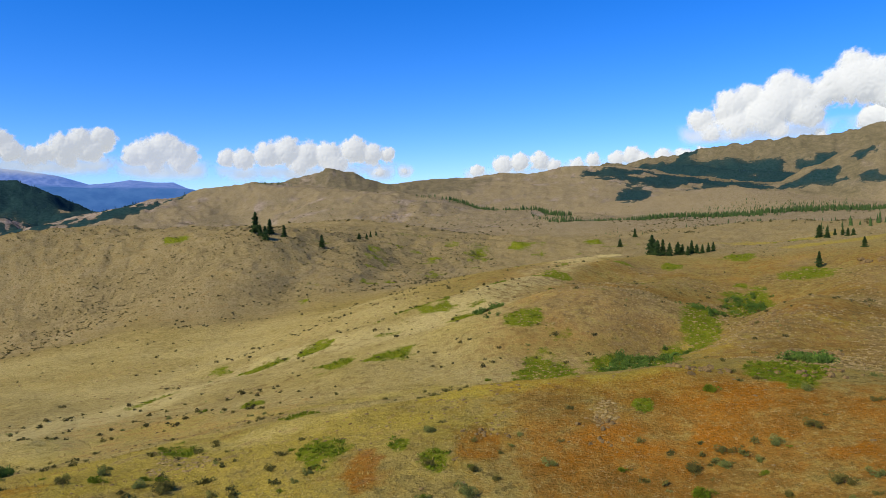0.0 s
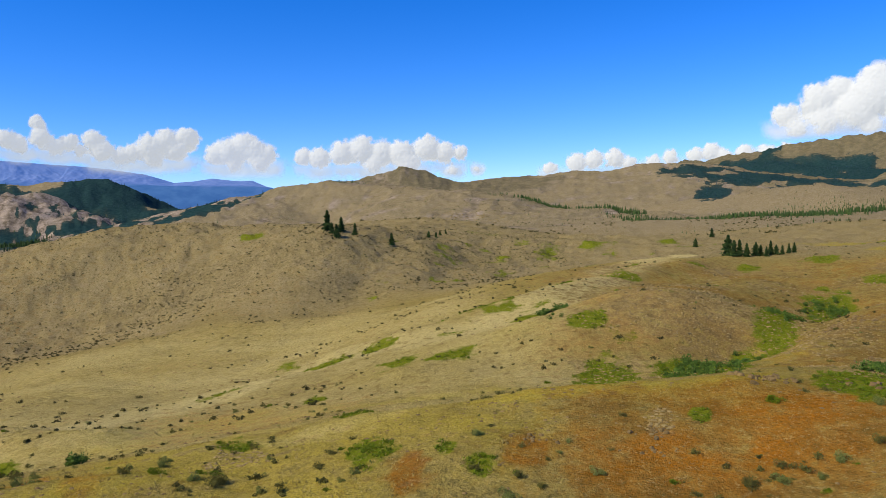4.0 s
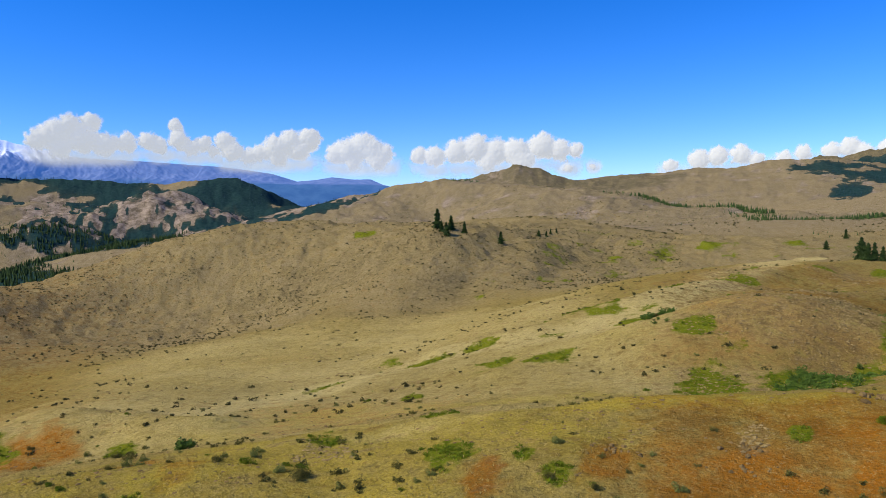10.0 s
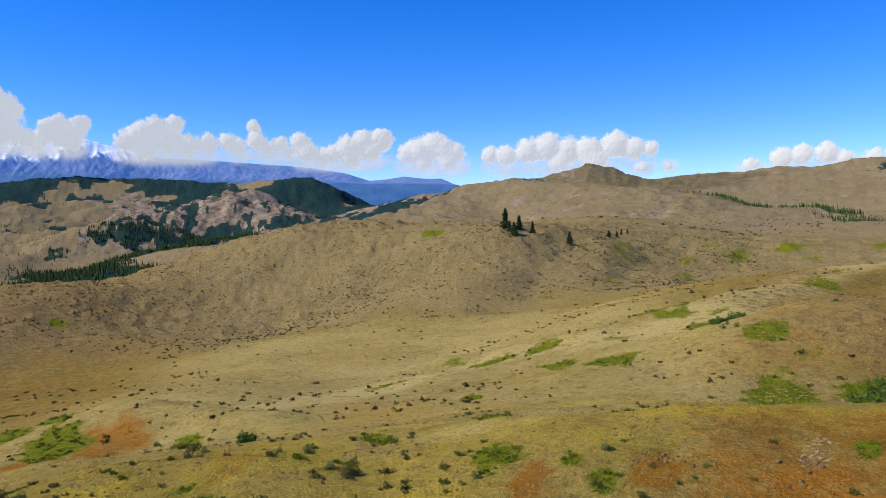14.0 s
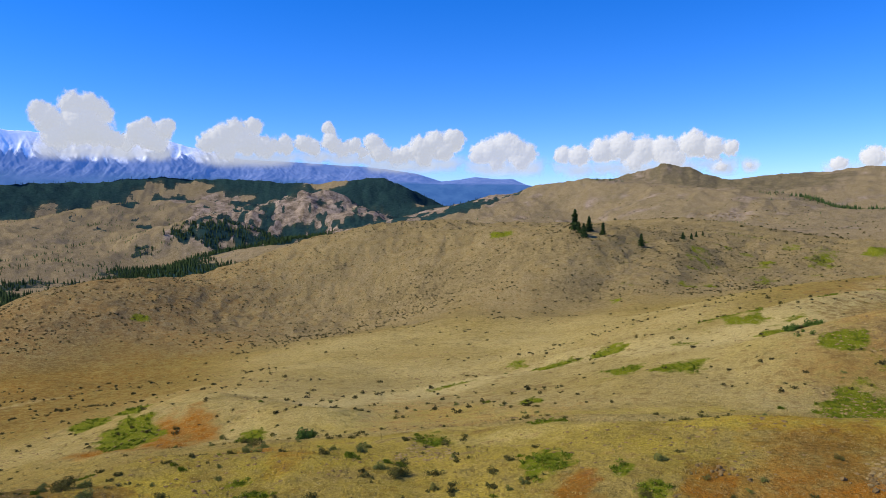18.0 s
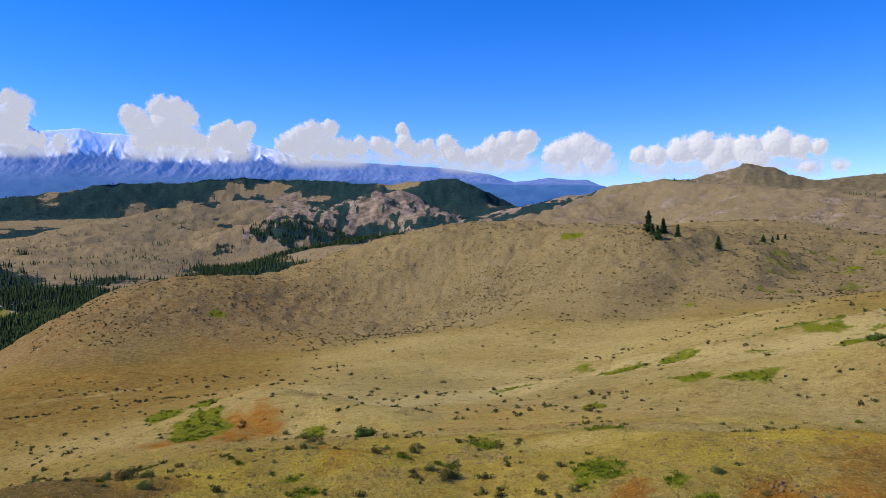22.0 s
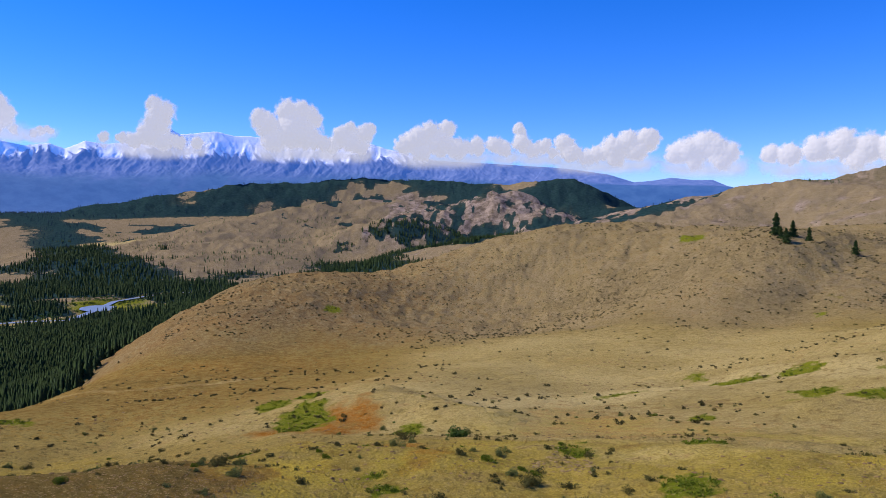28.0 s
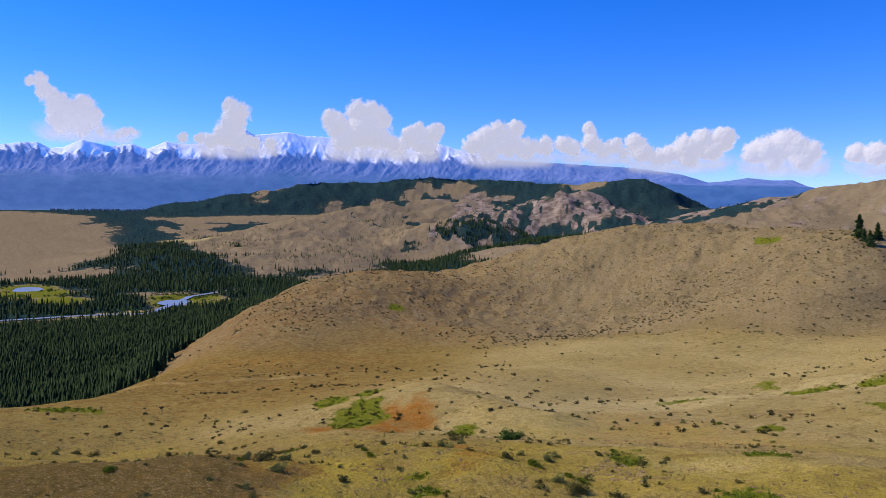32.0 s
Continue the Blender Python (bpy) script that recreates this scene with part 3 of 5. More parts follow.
    dark = np.maximum(dark, valley * (r > 1400) * (0.25 + 0.5 * fractal(x, y, 130, 5, 28, 0.65)))
    dark, rock = dark * (1 - 0.9 * crag), np.maximum(rock, crag)
    rq, _, _ = along(RIVER, x, y)
    high = step(3650, 3950, r) * (1 - valley)
    rock, dark = np.maximum(rock, 0.9 * high), np.maximum(dark, high * (0.35 + 0.5 * fractal(x, y, 130, 5, 14, 0.65)))
    bank = 1 - step(12, 24, rq + 14 * fractal(x, y, 60, 3, 9))
    forest, green, dark = forest * (1 - bank * (z < 20)), np.maximum(green, 0.55 * bank * (z < 20)), np.maximum(dark, 0.5 * bank * (z < 20))
    green = np.maximum(green, blob(x, y, 4, 145, 5.9, 15.5, -2, 0.6))
    green = np.maximum(green, blob(x, y, 22, 150, 9.9, 16.2, -8, 0.6))
    green = np.maximum(green, blob(x, y, 34, 170, 3.1, 6.4, -11, 0.6))
    green = np.maximum(green, blob(x, y, 45, 191, 5.1, 24.5, -13, 0.6))
    green = np.maximum(green, blob(x, y, 80, 266, 10.0, 29.7, -17, 0.6))
    green = np.maximum(green, blob(x, y, 115, 310, 10.0, 12.5, -20, 0.6))
    green = np.maximum(green, blob(x, y, 69, 349, 5.1, 9.6, -11, 0.6))
    green = np.maximum(green, blob(x, y, 33, 95, 4.7, 10.0, -19, 0.6))
    green = np.maximum(green, blob(x, y, 13, 83, 1.2, 2.0, -9, 0.6))
    green = np.maximum(green, blob(x, y, -33, 174, 6.7, 6.7, 11, 0.6))
    green = np.maximum(green, blob(x, y, -57, 148, 2.9, 3.7, 21, 0.6))
    green = np.maximum(green, blob(x, y, -31, 96, 2.7, 4.2, 18, 0.6))
    green = np.maximum(green, blob(x, y, -22, 75, 2.1, 4.6, 16, 0.6))
    green = np.maximum(green, blob(x, y, -9, 70, 1.4, 2.4, 7, 0.6))
    green = np.maximum(green, blob(x, y, -13, 74, 1.1, 2.1, 10, 0.6))
    green = np.maximum(green, blob(x, y, -83, 450, 4.8, 6.4, 10, 0.6))
    green = np.maximum(green, blob(x, y, -121, 394, 3.6, 4.1, 17, 0.6))
    green = np.maximum(green, blob(x, y, -2, 616, 9.7, 16.9, 0, 0.6))
    green = np.maximum(green, blob(x, y, -68, 555, 5.1, 7.6, 7, 0.6))
    green = np.maximum(green, blob(x, y, 60, 629, 8.0, 14.7, -5, 0.6))
    green = np.maximum(green, blob(x, y, -250, 506, 10.2, 9.3, 26, 0.6))
    green = np.maximum(green, blob(x, y, -0, 182, 5.2, 8.3, 0, 0.6))
    green = np.maximum(green, blob(x, y, -48, 182, 5.1, 4.8, 15, 0.6))
    green = np.maximum(green, blob(x, y, -76, 206, 7.1, 4.1, 20, 0.6))
    green = np.maximum(green, blob(x, y, -62, 211, 5.9, 4.1, 16, 0.6))
    green = np.maximum(green, blob(x, y, -17, 209, 4.5, 3.6, 5, 0.6))
    green = np.maximum(green, blob(x, y, 104, 363, 8.0, 10.5, -16, 0.6))
    green = np.maximum(green, blob(x, y, 192, 560, 12.8, 13.7, -19, 0.6))
    green = np.maximum(green, blob(x, y, 86, 301, 3.1, 5.1, -16, 0.6))
    green = np.maximum(green, 0.5 * blob(x, y, -105, 678, 22.3, 15.9, 9, 0.6))
    green = np.maximum(green, 0.5 * blob(x, y, 21, 206, 2.4, 4.8, -6, 0.6))
    green = np.maximum(green, 0.5 * blob(x, y, 40, 274, 6.6, 5.8, -8, 0.6))
    green = np.maximum(green, 0.5 * blob(x, y, 8, 172, 3.9, 4.3, -3, 0.6))
    green = np.maximum(green, 0.5 * blob(x, y, -47, 173, 5.8, 5.2, 15, 0.6))
    green = np.maximum(green, 0.5 * blob(x, y, -35, 613, 9.5, 24.2, 3, 0.6))
    green = np.maximum(green, blob(x, y, -125, 97, 6.1, 14.7, 52, 0.6))
    green = np.maximum(green, blob(x, y, -154, 118, 4.4, 8.1, 52, 0.6))
    green = np.maximum(green, blob(x, y, -153, 106, 4.5, 9.5, 55, 0.6))
    green = np.maximum(green, blob(x, y, -92, 99, 2.7, 10.7, 43, 0.6))
    green = np.maximum(green, blob(x, y, -58, 148, 2.2, 3.7, 21, 0.6))
    green = np.maximum(green, blob(x, y, -197, 52, 9.3, 7.6, 75, 0.6))
    green = np.maximum(green, blob(x, y, -47, 57, 2.4, 1.3, 40, 0.6))
    green = np.maximum(green, blob(x, y, -367, 272, 6.2, 6.0, 53, 0.6))
    red = np.maximum(red, blob(x, y, 22, 80, 10.6, 10.4, -16, 0.6))
    red = np.maximum(red, blob(x, y, 9, 75, 6.2, 4.2, -7, 0.6))
    red = np.maximum(red, blob(x, y, -16, 69, 2.1, 4.2, 13, 0.6))
    red = np.maximum(red, blob(x, y, -5, 74, 2.6, 4.2, 4, 0.6))
    red = np.maximum(red, 0.55 * blob(x, y, 60, 142, 7.9, 39.5, -23, 0.6))
    red = np.maximum(red, 0.55 * blob(x, y, 105, 248, 13.7, 18.8, -23, 0.6))
    red = np.maximum(red, 0.35 * blob(x, y, 29, 189, 21.0, 26.6, -9, 0.6))
    red = np.maximum(red, 0.4 * blob(x, y, 102, 340, 28.4, 26.2, -17, 0.6))
    red = np.maximum(red, blob(x, y, -113, 99, 7.7, 15.4, 49, 0.6))
    red = np.maximum(red, blob(x, y, -118, 86, 6.3, 6.8, 54, 0.6))
    red = np.maximum(red, 0.3 * blob(x, y, -332, 248, 74.3, 37.9, 53, 0.6))
    gold = np.maximum(gold, 0.8 * blob(x, y, 40, 164, 9.8, 23.5, -14, 0.6))
    gold = np.maximum(gold, 0.8 * blob(x, y, 68, 167, 11.0, 4.8, -22, 0.6))
    gold = np.maximum(gold, 0.8 * blob(x, y, 191, 567, 38.9, 27.8, -19, 0.6))
    gold = np.maximum(gold, 0.8 * blob(x, y, -23, 78, 3.7, 10.0, 17, 0.6))
    gold = np.maximum(gold, 0.8 * blob(x, y, 18, 93, 4.8, 2.7, -11, 0.6))
    gold = np.maximum(gold, 0.8 * blob(x, y, 156, 376, 26.5, 13.2, -22, 0.6))
    gold = np.maximum(gold, 0.8 * blob(x, y, 2, 96, 15.6, 3.1, -1, 0.6))
    gold = np.maximum(gold, 0.8 * blob(x, y, -46, 89, 27.2, 11.7, 27, 0.6))
    gold = np.maximum(gold, 0.8 * blob(x, y, -41, 73, 18.0, 6.6, 29, 0.6))
    gold = np.maximum(gold, 0.8 * blob(x, y, -33, 132, 22.1, 6.3, 14, 0.6))
    gold = np.maximum(gold, 0.8 * blob(x, y, -52, 47, 5.1, 1.6, 48, 0.6))
    gold = np.maximum(gold, 0.8 * blob(x, y, -75, 125, 27.7, 16.9, 31, 0.6))
    gold = np.maximum(gold, 0.8 * blob(x, y, -29, 86, 12.5, 11.2, 19, 0.6))
    pale = np.maximum(pale, 0.6 * blob(x, y, -91, 130, 15.1, 7.0, 35, 0.6))
    pale = np.maximum(pale, 0.6 * blob(x, y, -79, 154, 18.8, 5.6, 27, 0.6))
    pale = np.maximum(pale, 0.6 * blob(x, y, -56, 154, 19.5, 6.1, 20, 0.6))
    rock = np.maximum(rock, 0.45 * blob(x, y, 29, 200, 21.9, 32.8, -8, 0.6))
    rock = np.maximum(rock, 0.45 * blob(x, y, 50, 167, 8.1, 24.3, -17, 0.6))
    rock = np.maximum(rock, 0.45 * blob(x, y, 40, 110, 6.8, 10.8, -20, 0.6))
    rock = np.maximum(rock, 0.45 * blob(x, y, 9, 82, 1.8, 3.8, -7, 0.6))
    rock = np.maximum(rock, 0.45 * blob(x, y, 122, 272, 9.7, 27.4, -24, 0.6))
    rock = np.maximum(rock, 0.45 * blob(x, y, 47, 114, 8.0, 17.2, -22, 0.6))
    rock = np.maximum(rock, 0.45 * blob(x, y, 6, 155, 9.6, 4.9, -2, 0.6))
    rock = np.maximum(rock, 0.25 * blob(x, y, -59, 30, 12.6, 5.1, 63, 0.6))
    dark = np.maximum(dark, 0.45 * blob(x, y, -233, 438, 88.4, 36.5, 28, 0.6))
    dark = np.maximum(dark, 0.45 * blob(x, y, -102, 533, 66.3, 41.1, 11, 0.6))
    dark = np.maximum(dark, 0.45 * blob(x, y, -144, 403, 33.0, 21.2, 20, 0.6))
    dark = np.maximum(dark, 0.4 * blob(x, y, -5, 239, 20.7, 16.7, 1, 0.6))
    dark = np.maximum(dark, 0.55 * blob(x, y, -60, 29, 12.7, 5.5, 64, 0.6))
    dark = np.maximum(dark, 0.45 * blob(x, y, -235, 439, 62.1, 32.4, 28, 0.6))
    dark = np.maximum(dark, 0.6 * blob(x, y, -240, 90, 12.5, 4.8, 69, 0.6))
    return red, green, forest, rock, gold, pale, dark


def mesh_from(name, verts, faces):
    me = bpy.data.meshes.new(name)
    me.vertices.add(len(verts))
    me.vertices.foreach_set("co", np.ascontiguousarray(verts, dtype=np.float32).ravel())
    k = faces.shape[1]
    me.loops.add(faces.size)
    me.loops.foreach_set("vertex_index", np.ascontiguousarray(faces, dtype=np.int32).ravel())
    me.polygons.add(len(faces))
    me.polygons.foreach_set("loop_start", np.arange(0, faces.size, k, dtype=np.int32))
    me.polygons.foreach_set("use_smooth", np.ones(len(faces), dtype=bool))
    me.update(calc_edges=True)
    return me


def paint(me, name, channels):
    a = me.color_attributes.new(name, "FLOAT_COLOR", "POINT")
    a.data.foreach_set("color", np.clip(np.stack(channels, 1), 0, 1).astype(np.float32).ravel())


def sheet(azimuths, radii):
    """A ground sheet whose rings widen with the distance from the middle."""
    a, d = np.meshgrid(np.radians(azimuths), radii)
    x, y = (-np.sin(a) * d).ravel(), (np.cos(a) * d).ravel()
    na, nd = len(azimuths), len(radii)
    i = np.arange(na * (nd - 1)).reshape(nd - 1, na)
    j = np.roll(i, -1, axis=1)
    return x, y, np.stack([i.ravel(), j.ravel(), (j + na).ravel(), (i + na).ravel()], 1)[:, ::-1]


front = np.arange(-33.0, 92.0, 0.125)
behind = np.arange(92.0, 327.0, 4.7)
radii = np.concatenate([np.geomspace(0.5, 40, 14)[:-1], np.geomspace(40, 4880, 640)])
gx, gy, gf = sheet(np.concatenate([front, behind]), radii)
gz = land(gx, gy)
ground_mesh = mesh_from("ground", np.stack([gx, gy, gz], 1), gf)


def spread(values, rows, cols):
    """Values of every second ring and spoke, carried to all of them by halves."""
    v = np.repeat(np.repeat(values, 2, 0), 2, 1)
    v[1:-1:2] = 0.5 * (v[0:-2:2] + v[2::2])
    v[:, 1:-1:2] = 0.5 * (v[:, 0:-2:2] + v[:, 2::2])
    return v[:rows, :cols].ravel()


rings, spokes = len(radii), len(front) + len(behind)
half = [v.reshape(rings, spokes)[::2, ::2] for v in (gx, gy, gz)]
covered = [spread(c.reshape(half[0].shape), rings, spokes) for c in cover(*(v.ravel() for v in half))]
red, green, forest, rock, gold, pale, dark = covered
away = np.hypot(gx, gy)
paint(ground_mesh, "cover", (red, green, forest, rock))
# Alpha greys the spur and, with distance, paints haze into the ground colours.
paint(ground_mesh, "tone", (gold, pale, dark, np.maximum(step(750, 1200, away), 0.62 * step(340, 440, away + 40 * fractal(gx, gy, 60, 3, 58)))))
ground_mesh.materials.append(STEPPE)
ground = tagged(new("ground", ground_mesh), "dry tan steppe of rolling hills above a river valley", "ground", kind="structure")


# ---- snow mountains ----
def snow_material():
    m, n, l, b = material("hazed_snowy_rock", 0.9)
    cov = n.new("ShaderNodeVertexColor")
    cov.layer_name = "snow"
    # Blue haze of distance is put into the rock and low wood colours.
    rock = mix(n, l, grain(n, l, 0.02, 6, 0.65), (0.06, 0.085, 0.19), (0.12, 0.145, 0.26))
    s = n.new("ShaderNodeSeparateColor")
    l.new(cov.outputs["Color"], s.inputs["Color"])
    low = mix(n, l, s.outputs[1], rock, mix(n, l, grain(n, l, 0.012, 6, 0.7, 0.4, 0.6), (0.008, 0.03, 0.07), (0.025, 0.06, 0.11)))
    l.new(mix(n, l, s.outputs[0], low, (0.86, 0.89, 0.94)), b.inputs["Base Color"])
    # Even blue glow stands in for the haze before the range.
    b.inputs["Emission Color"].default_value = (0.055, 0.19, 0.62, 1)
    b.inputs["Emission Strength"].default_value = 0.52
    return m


CREST = [(112, 4.5), (100, 5), (92, 4.6), (87, 4.0), (83, 4.4), (81.8, 4.6), (80.8, 4.7), (80, 4.3), (79.2, 4.4), (78, 5.0), (77.2, 4.8), (76.2, 4.6), (74.8, 4.85), (73.8, 4.5), (72.5, 5.1), (71.4, 4.9), (70.5, 5.0), (69, 5.2), (67.7, 5.7), (66.9, 6.2), (66.2, 5.8), (65.2, 5.9), (63.7, 6.1), (62.4, 5.8), (61.2, 5.8), (58.4, 5.5), (55, 5.2), (52.2, 5.4), (50, 4.8), (46.9, 4.1), (42.6, 3.9), (40, 3.7), (38.3, 3.6), (36.3, 3.4), (33.8, 3.0), (31.9, 2.4), (30.5, 2.5), (29.2, 2.7), (27.6, 2.5), (26.3, 2.5), (24.1, 1.5)]
SNOW_DEPTH = [(84, 30), (80, 45), (78, 75), (75, 30), (72, 60), (69.5, 70), (67, 130), (62, 125), (57, 110), (51, 70), (48, 20), (46.5, -60), (25, -120)]


def snow_range():
    az = np.concatenate([np.arange(20.0, 84.0, 0.07), np.arange(84.0, 118.0, 0.3)])
    depth = np.concatenate([np.linspace(-760, -330, 24)[:-1], np.linspace(-330, 60, 100)[:-1], np.linspace(60, 260, 12)])
    ca, ce = [c[0] for c in CREST][::-1], [c[1] for c in CREST][::-1]
    a, q = np.meshgrid(az, depth)
    a, q = a.ravel(), q.ravel()
    d = 4560 + q
    x, y = -np.sin(np.radians(a)) * d, np.cos(np.radians(a)) * d
    top = np.tan(np.radians(np.interp(a, ca, ce))) * 4560 + 150
    across = a * 79.6
    # ribs and chutes run down from the crest
    bend = 60 * fractal(across, q, 260, 3, 62)
    ribs = ridged(across + 0.35 * q + bend, 0.42 * q, 300, 5, 61)
    chutes = ridged(across - 0.5 * q + bend, 0.30 * q, 60, 4, 71)
    # wooded lower slope, then the rocky summits behind it
    bench = 150 + 150 * step(-760, -300, q) * np.minimum(1.0, (top - 150) / 150) + 16 * fractal(x, y, 420, 4, 66) * step(-740, -600, q)
    fall = np.where(q < 0, np.exp(-((np.abs(q) / 170) ** 1.15)), np.exp(-((q / 260) ** 2)))
    rough = np.clip((top - 320) / 200, 0.25, 1)
    body = step(-330, -180, q) * (1 - 0.96 * step(-75, -5, q))
    z = bench + np.maximum(top - bench, 0) * fall + rough * (body * (46 * (ribs - 0.3) + 6 * (chutes - 0.3)) + 4 * (chutes - 0.4) * fall)
    high = step(0.12, 0.4, fall + 0.25 * (ribs - 0.3))
    sa, sd = [c[0] for c in SNOW_DEPTH][::-1], [c[1] for c in SNOW_DEPTH][::-1]
    line = top - np.interp(a, sa, sd)
    snow = step(-0.15, 0.2, 0.5 + (z - line) / 80 - 1.3 * (chutes - 0.25) - 0.8 * (ribs - 0.3) + 0.4 * fractal(x, y, 130, 3, 81)) * step(-0.45, -0.05, (z - line) / 90)
    na, nd = len(az), len(depth)
    i = np.arange((nd - 1) * na).reshape(nd - 1, na)[:, :-1]
    f = np.stack([i.ravel(), (i + 1).ravel(), (i + 1 + na).ravel(), (i + na).ravel()], 1)[:, ::-1]
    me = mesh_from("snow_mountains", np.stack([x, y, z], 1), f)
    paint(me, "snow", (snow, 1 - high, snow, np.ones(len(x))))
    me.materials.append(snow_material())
    return tagged(new("snow_mountains", me), "distant haze-blue mountain range with snowy jagged summits", "mountains", kind="structure")


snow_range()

# ---- clouds ----
def glowing_cloud_material():
    m, n, l, b = material("cloud", 1.0, (0.25, 0.25, 0.25))
    b.inputs["Specular IOR Level"].default_value = 0.0
    # Even bluish-white glow stands in for sunlight scattered inside the cloud.
    b.inputs["Emission Color"].default_value = (0.86, 0.91, 1.0, 1)
    b.inputs["Emission Strength"].default_value = 0.6
    thin = n.new("ShaderNodeVertexColor")
    thin.layer_name = "thick"
    s = n.new("ShaderNodeSeparateColor")
    l.new(thin.outputs["Color"], s.inputs["Color"])
    l.new(s.outputs[0], b.inputs["Alpha"])
    return m


# heap clouds: distance, then the azimuth, elevation and radius of each head in degrees, seen from the hill
CLOUDS = []
CLOUDS.append((4850, [(-13.3, 6.0, 0.97), (-13.96, 4.99, 1.06), (-15.35, 6.84, 1.33), (-16.67, 7.41, 1.06), (-15.8, 5.36, 1.42), (-17.56, 5.96, 1.51), (-18.84, 7.93, 1.24), (-19.7, 7.39, 1.24), (-18.44, 6.84, 1.51), (-20.13, 6.24, 1.24), (-21.14, 7.26, 0.97), (-22.17, 7.85, 1.15), (-23.17, 9.08, 1.06), (-23.54, 7.93, 1.51), (-24.72, 8.02, 1.51), (-25.71, 7.26, 1.51), (-18.44, 4.95, 1.15), (-20.55, 5.62, 0.89)]))
CLOUDS.append((4860, [(-24.15, 5.45, 0.89), (-24.93, 5.61, 0.97), (-26.05, 5.22, 1.33), (-27.28, 5.55, 1.51), (-21.15, 4.54, 0.44)]))
CLOUDS.append((4820, [(3.46, 2.9, 0.62), (1.39, 3.28, 0.89), (0.07, 3.51, 0.8), (-1.45, 3.59, 0.8), (-2.48, 3.16, 0.62)]))
CLOUDS.append((4840, [(-4.29, 3.19, 0.62), (-5.53, 3.53, 0.62), (-7.29, 3.51, 0.71), (-8.37, 3.76, 0.71), (-9.23, 3.3, 0.71), (-10.66, 3.58, 0.71), (-12.11, 3.52, 0.71), (-13.25, 3.63, 0.62)]))
CLOUDS.append((4780, [(22.44, 4.24, 0.71), (21.21, 4.11, 0.89), (19.5, 4.48, 1.06), (17.98, 4.77, 1.15), (16.5, 4.5, 1.06), (14.96, 4.35, 1.15), (12.91, 4.85, 1.06), (11.62, 4.44, 0.89), (17.04, 3.6, 1.06), (14.47, 3.57, 1.15), (10.91, 3.07, 0.62), (9.06, 3.17, 0.35), (10.35, 4.41, 0.62)]))
CLOUDS.append((4780, [(28.88, 4.4, 0.89), (28.01, 4.6, 1.06), (26.84, 5.1, 1.06), (26.16, 4.65, 1.06), (25.27, 4.41, 0.89), (27.59, 3.75, 0.97), (25.73, 3.75, 1.06)]))
CLOUDS.append((3800, [(37.12, 5.34, 0.8), (36.57, 4.61, 0.89), (35.43, 4.17, 0.8), (34.61, 4.41, 0.8), (33.38, 4.9, 1.06), (32.31, 5.34, 0.97), (31.01, 5.52, 0.89), (30.49, 5.73, 0.62), (33.21, 4.08, 0.89), (31.7, 4.65, 0.97)]))
CLOUDS.append((3800, [(49.42, 5.27, 0.89), (48.41, 5.68, 1.06), (47.54, 6.28, 0.97), (46.16, 6.52, 0.71), (46.73, 5.23, 1.15), (45.35, 4.88, 1.06), (43.91, 5.1, 0.89), (42.43, 5.33, 0.71), (41.7, 4.95, 0.71), (48.12, 4.63, 1.06)]))
CLOUDS.append((3790, [(40.51, 6.41, 0.58), (40.35, 5.45, 0.8), (39.42, 4.81, 0.8), (38.62, 5.15, 0.66), (37.97, 4.66, 0.53)]))
CLOUDS.append((3760, [(67.89, 7.92, 0.66), (67.38, 7.3, 0.97), (67.82, 6.47, 0.97), (68.33, 5.64, 0.97), (69.37, 5.14, 0.71), (67.34, 5.14, 0.89), (66.27, 5.11, 0.66), (70.17, 5.44, 0.44), (65.0, 5.15, 0.53), (71.32, 5.38, 0.4)]))
CLOUDS.append((3740, [(60.47, 7.13, 0.8), (59.81, 6.54, 1.06), (58.37, 7.57, 1.06), (57.41, 7.61, 1.06), (56.48, 7.27, 0.8), (57.92, 6.11, 1.51), (59.37, 5.33, 1.15), (56.75, 5.64, 1.15), (55.78, 5.33, 0.71)]))
CLOUDS.append((3770, [(54.32, 5.95, 0.8), (53.69, 6.51, 0.62), (52.56, 6.15, 0.8), (52.05, 6.54, 0.44), (53.58, 5.37, 0.89), (52.83, 5.0, 0.71), (55.04, 5.09, 0.71)]))
CLOUDS.append((4860, [(80.58, 8.9, 0.58), (81.18, 8.73, 0.31), (80.22, 8.07, 0.66), (79.44, 7.26, 0.89), (78.65, 6.66, 1.15), (77.82, 7.37, 0.75), (77.62, 6.5, 0.97), (79.26, 5.93, 1.06), (78.06, 5.69, 0.89), (76.81, 5.52, 0.49)]))
CLOUDS.append((4850, [(75.23, 5.56, 0.44), (75.75, 5.42, 0.35), (74.71, 5.71, 0.35)]))
CLOUD = glowing_cloud_material()


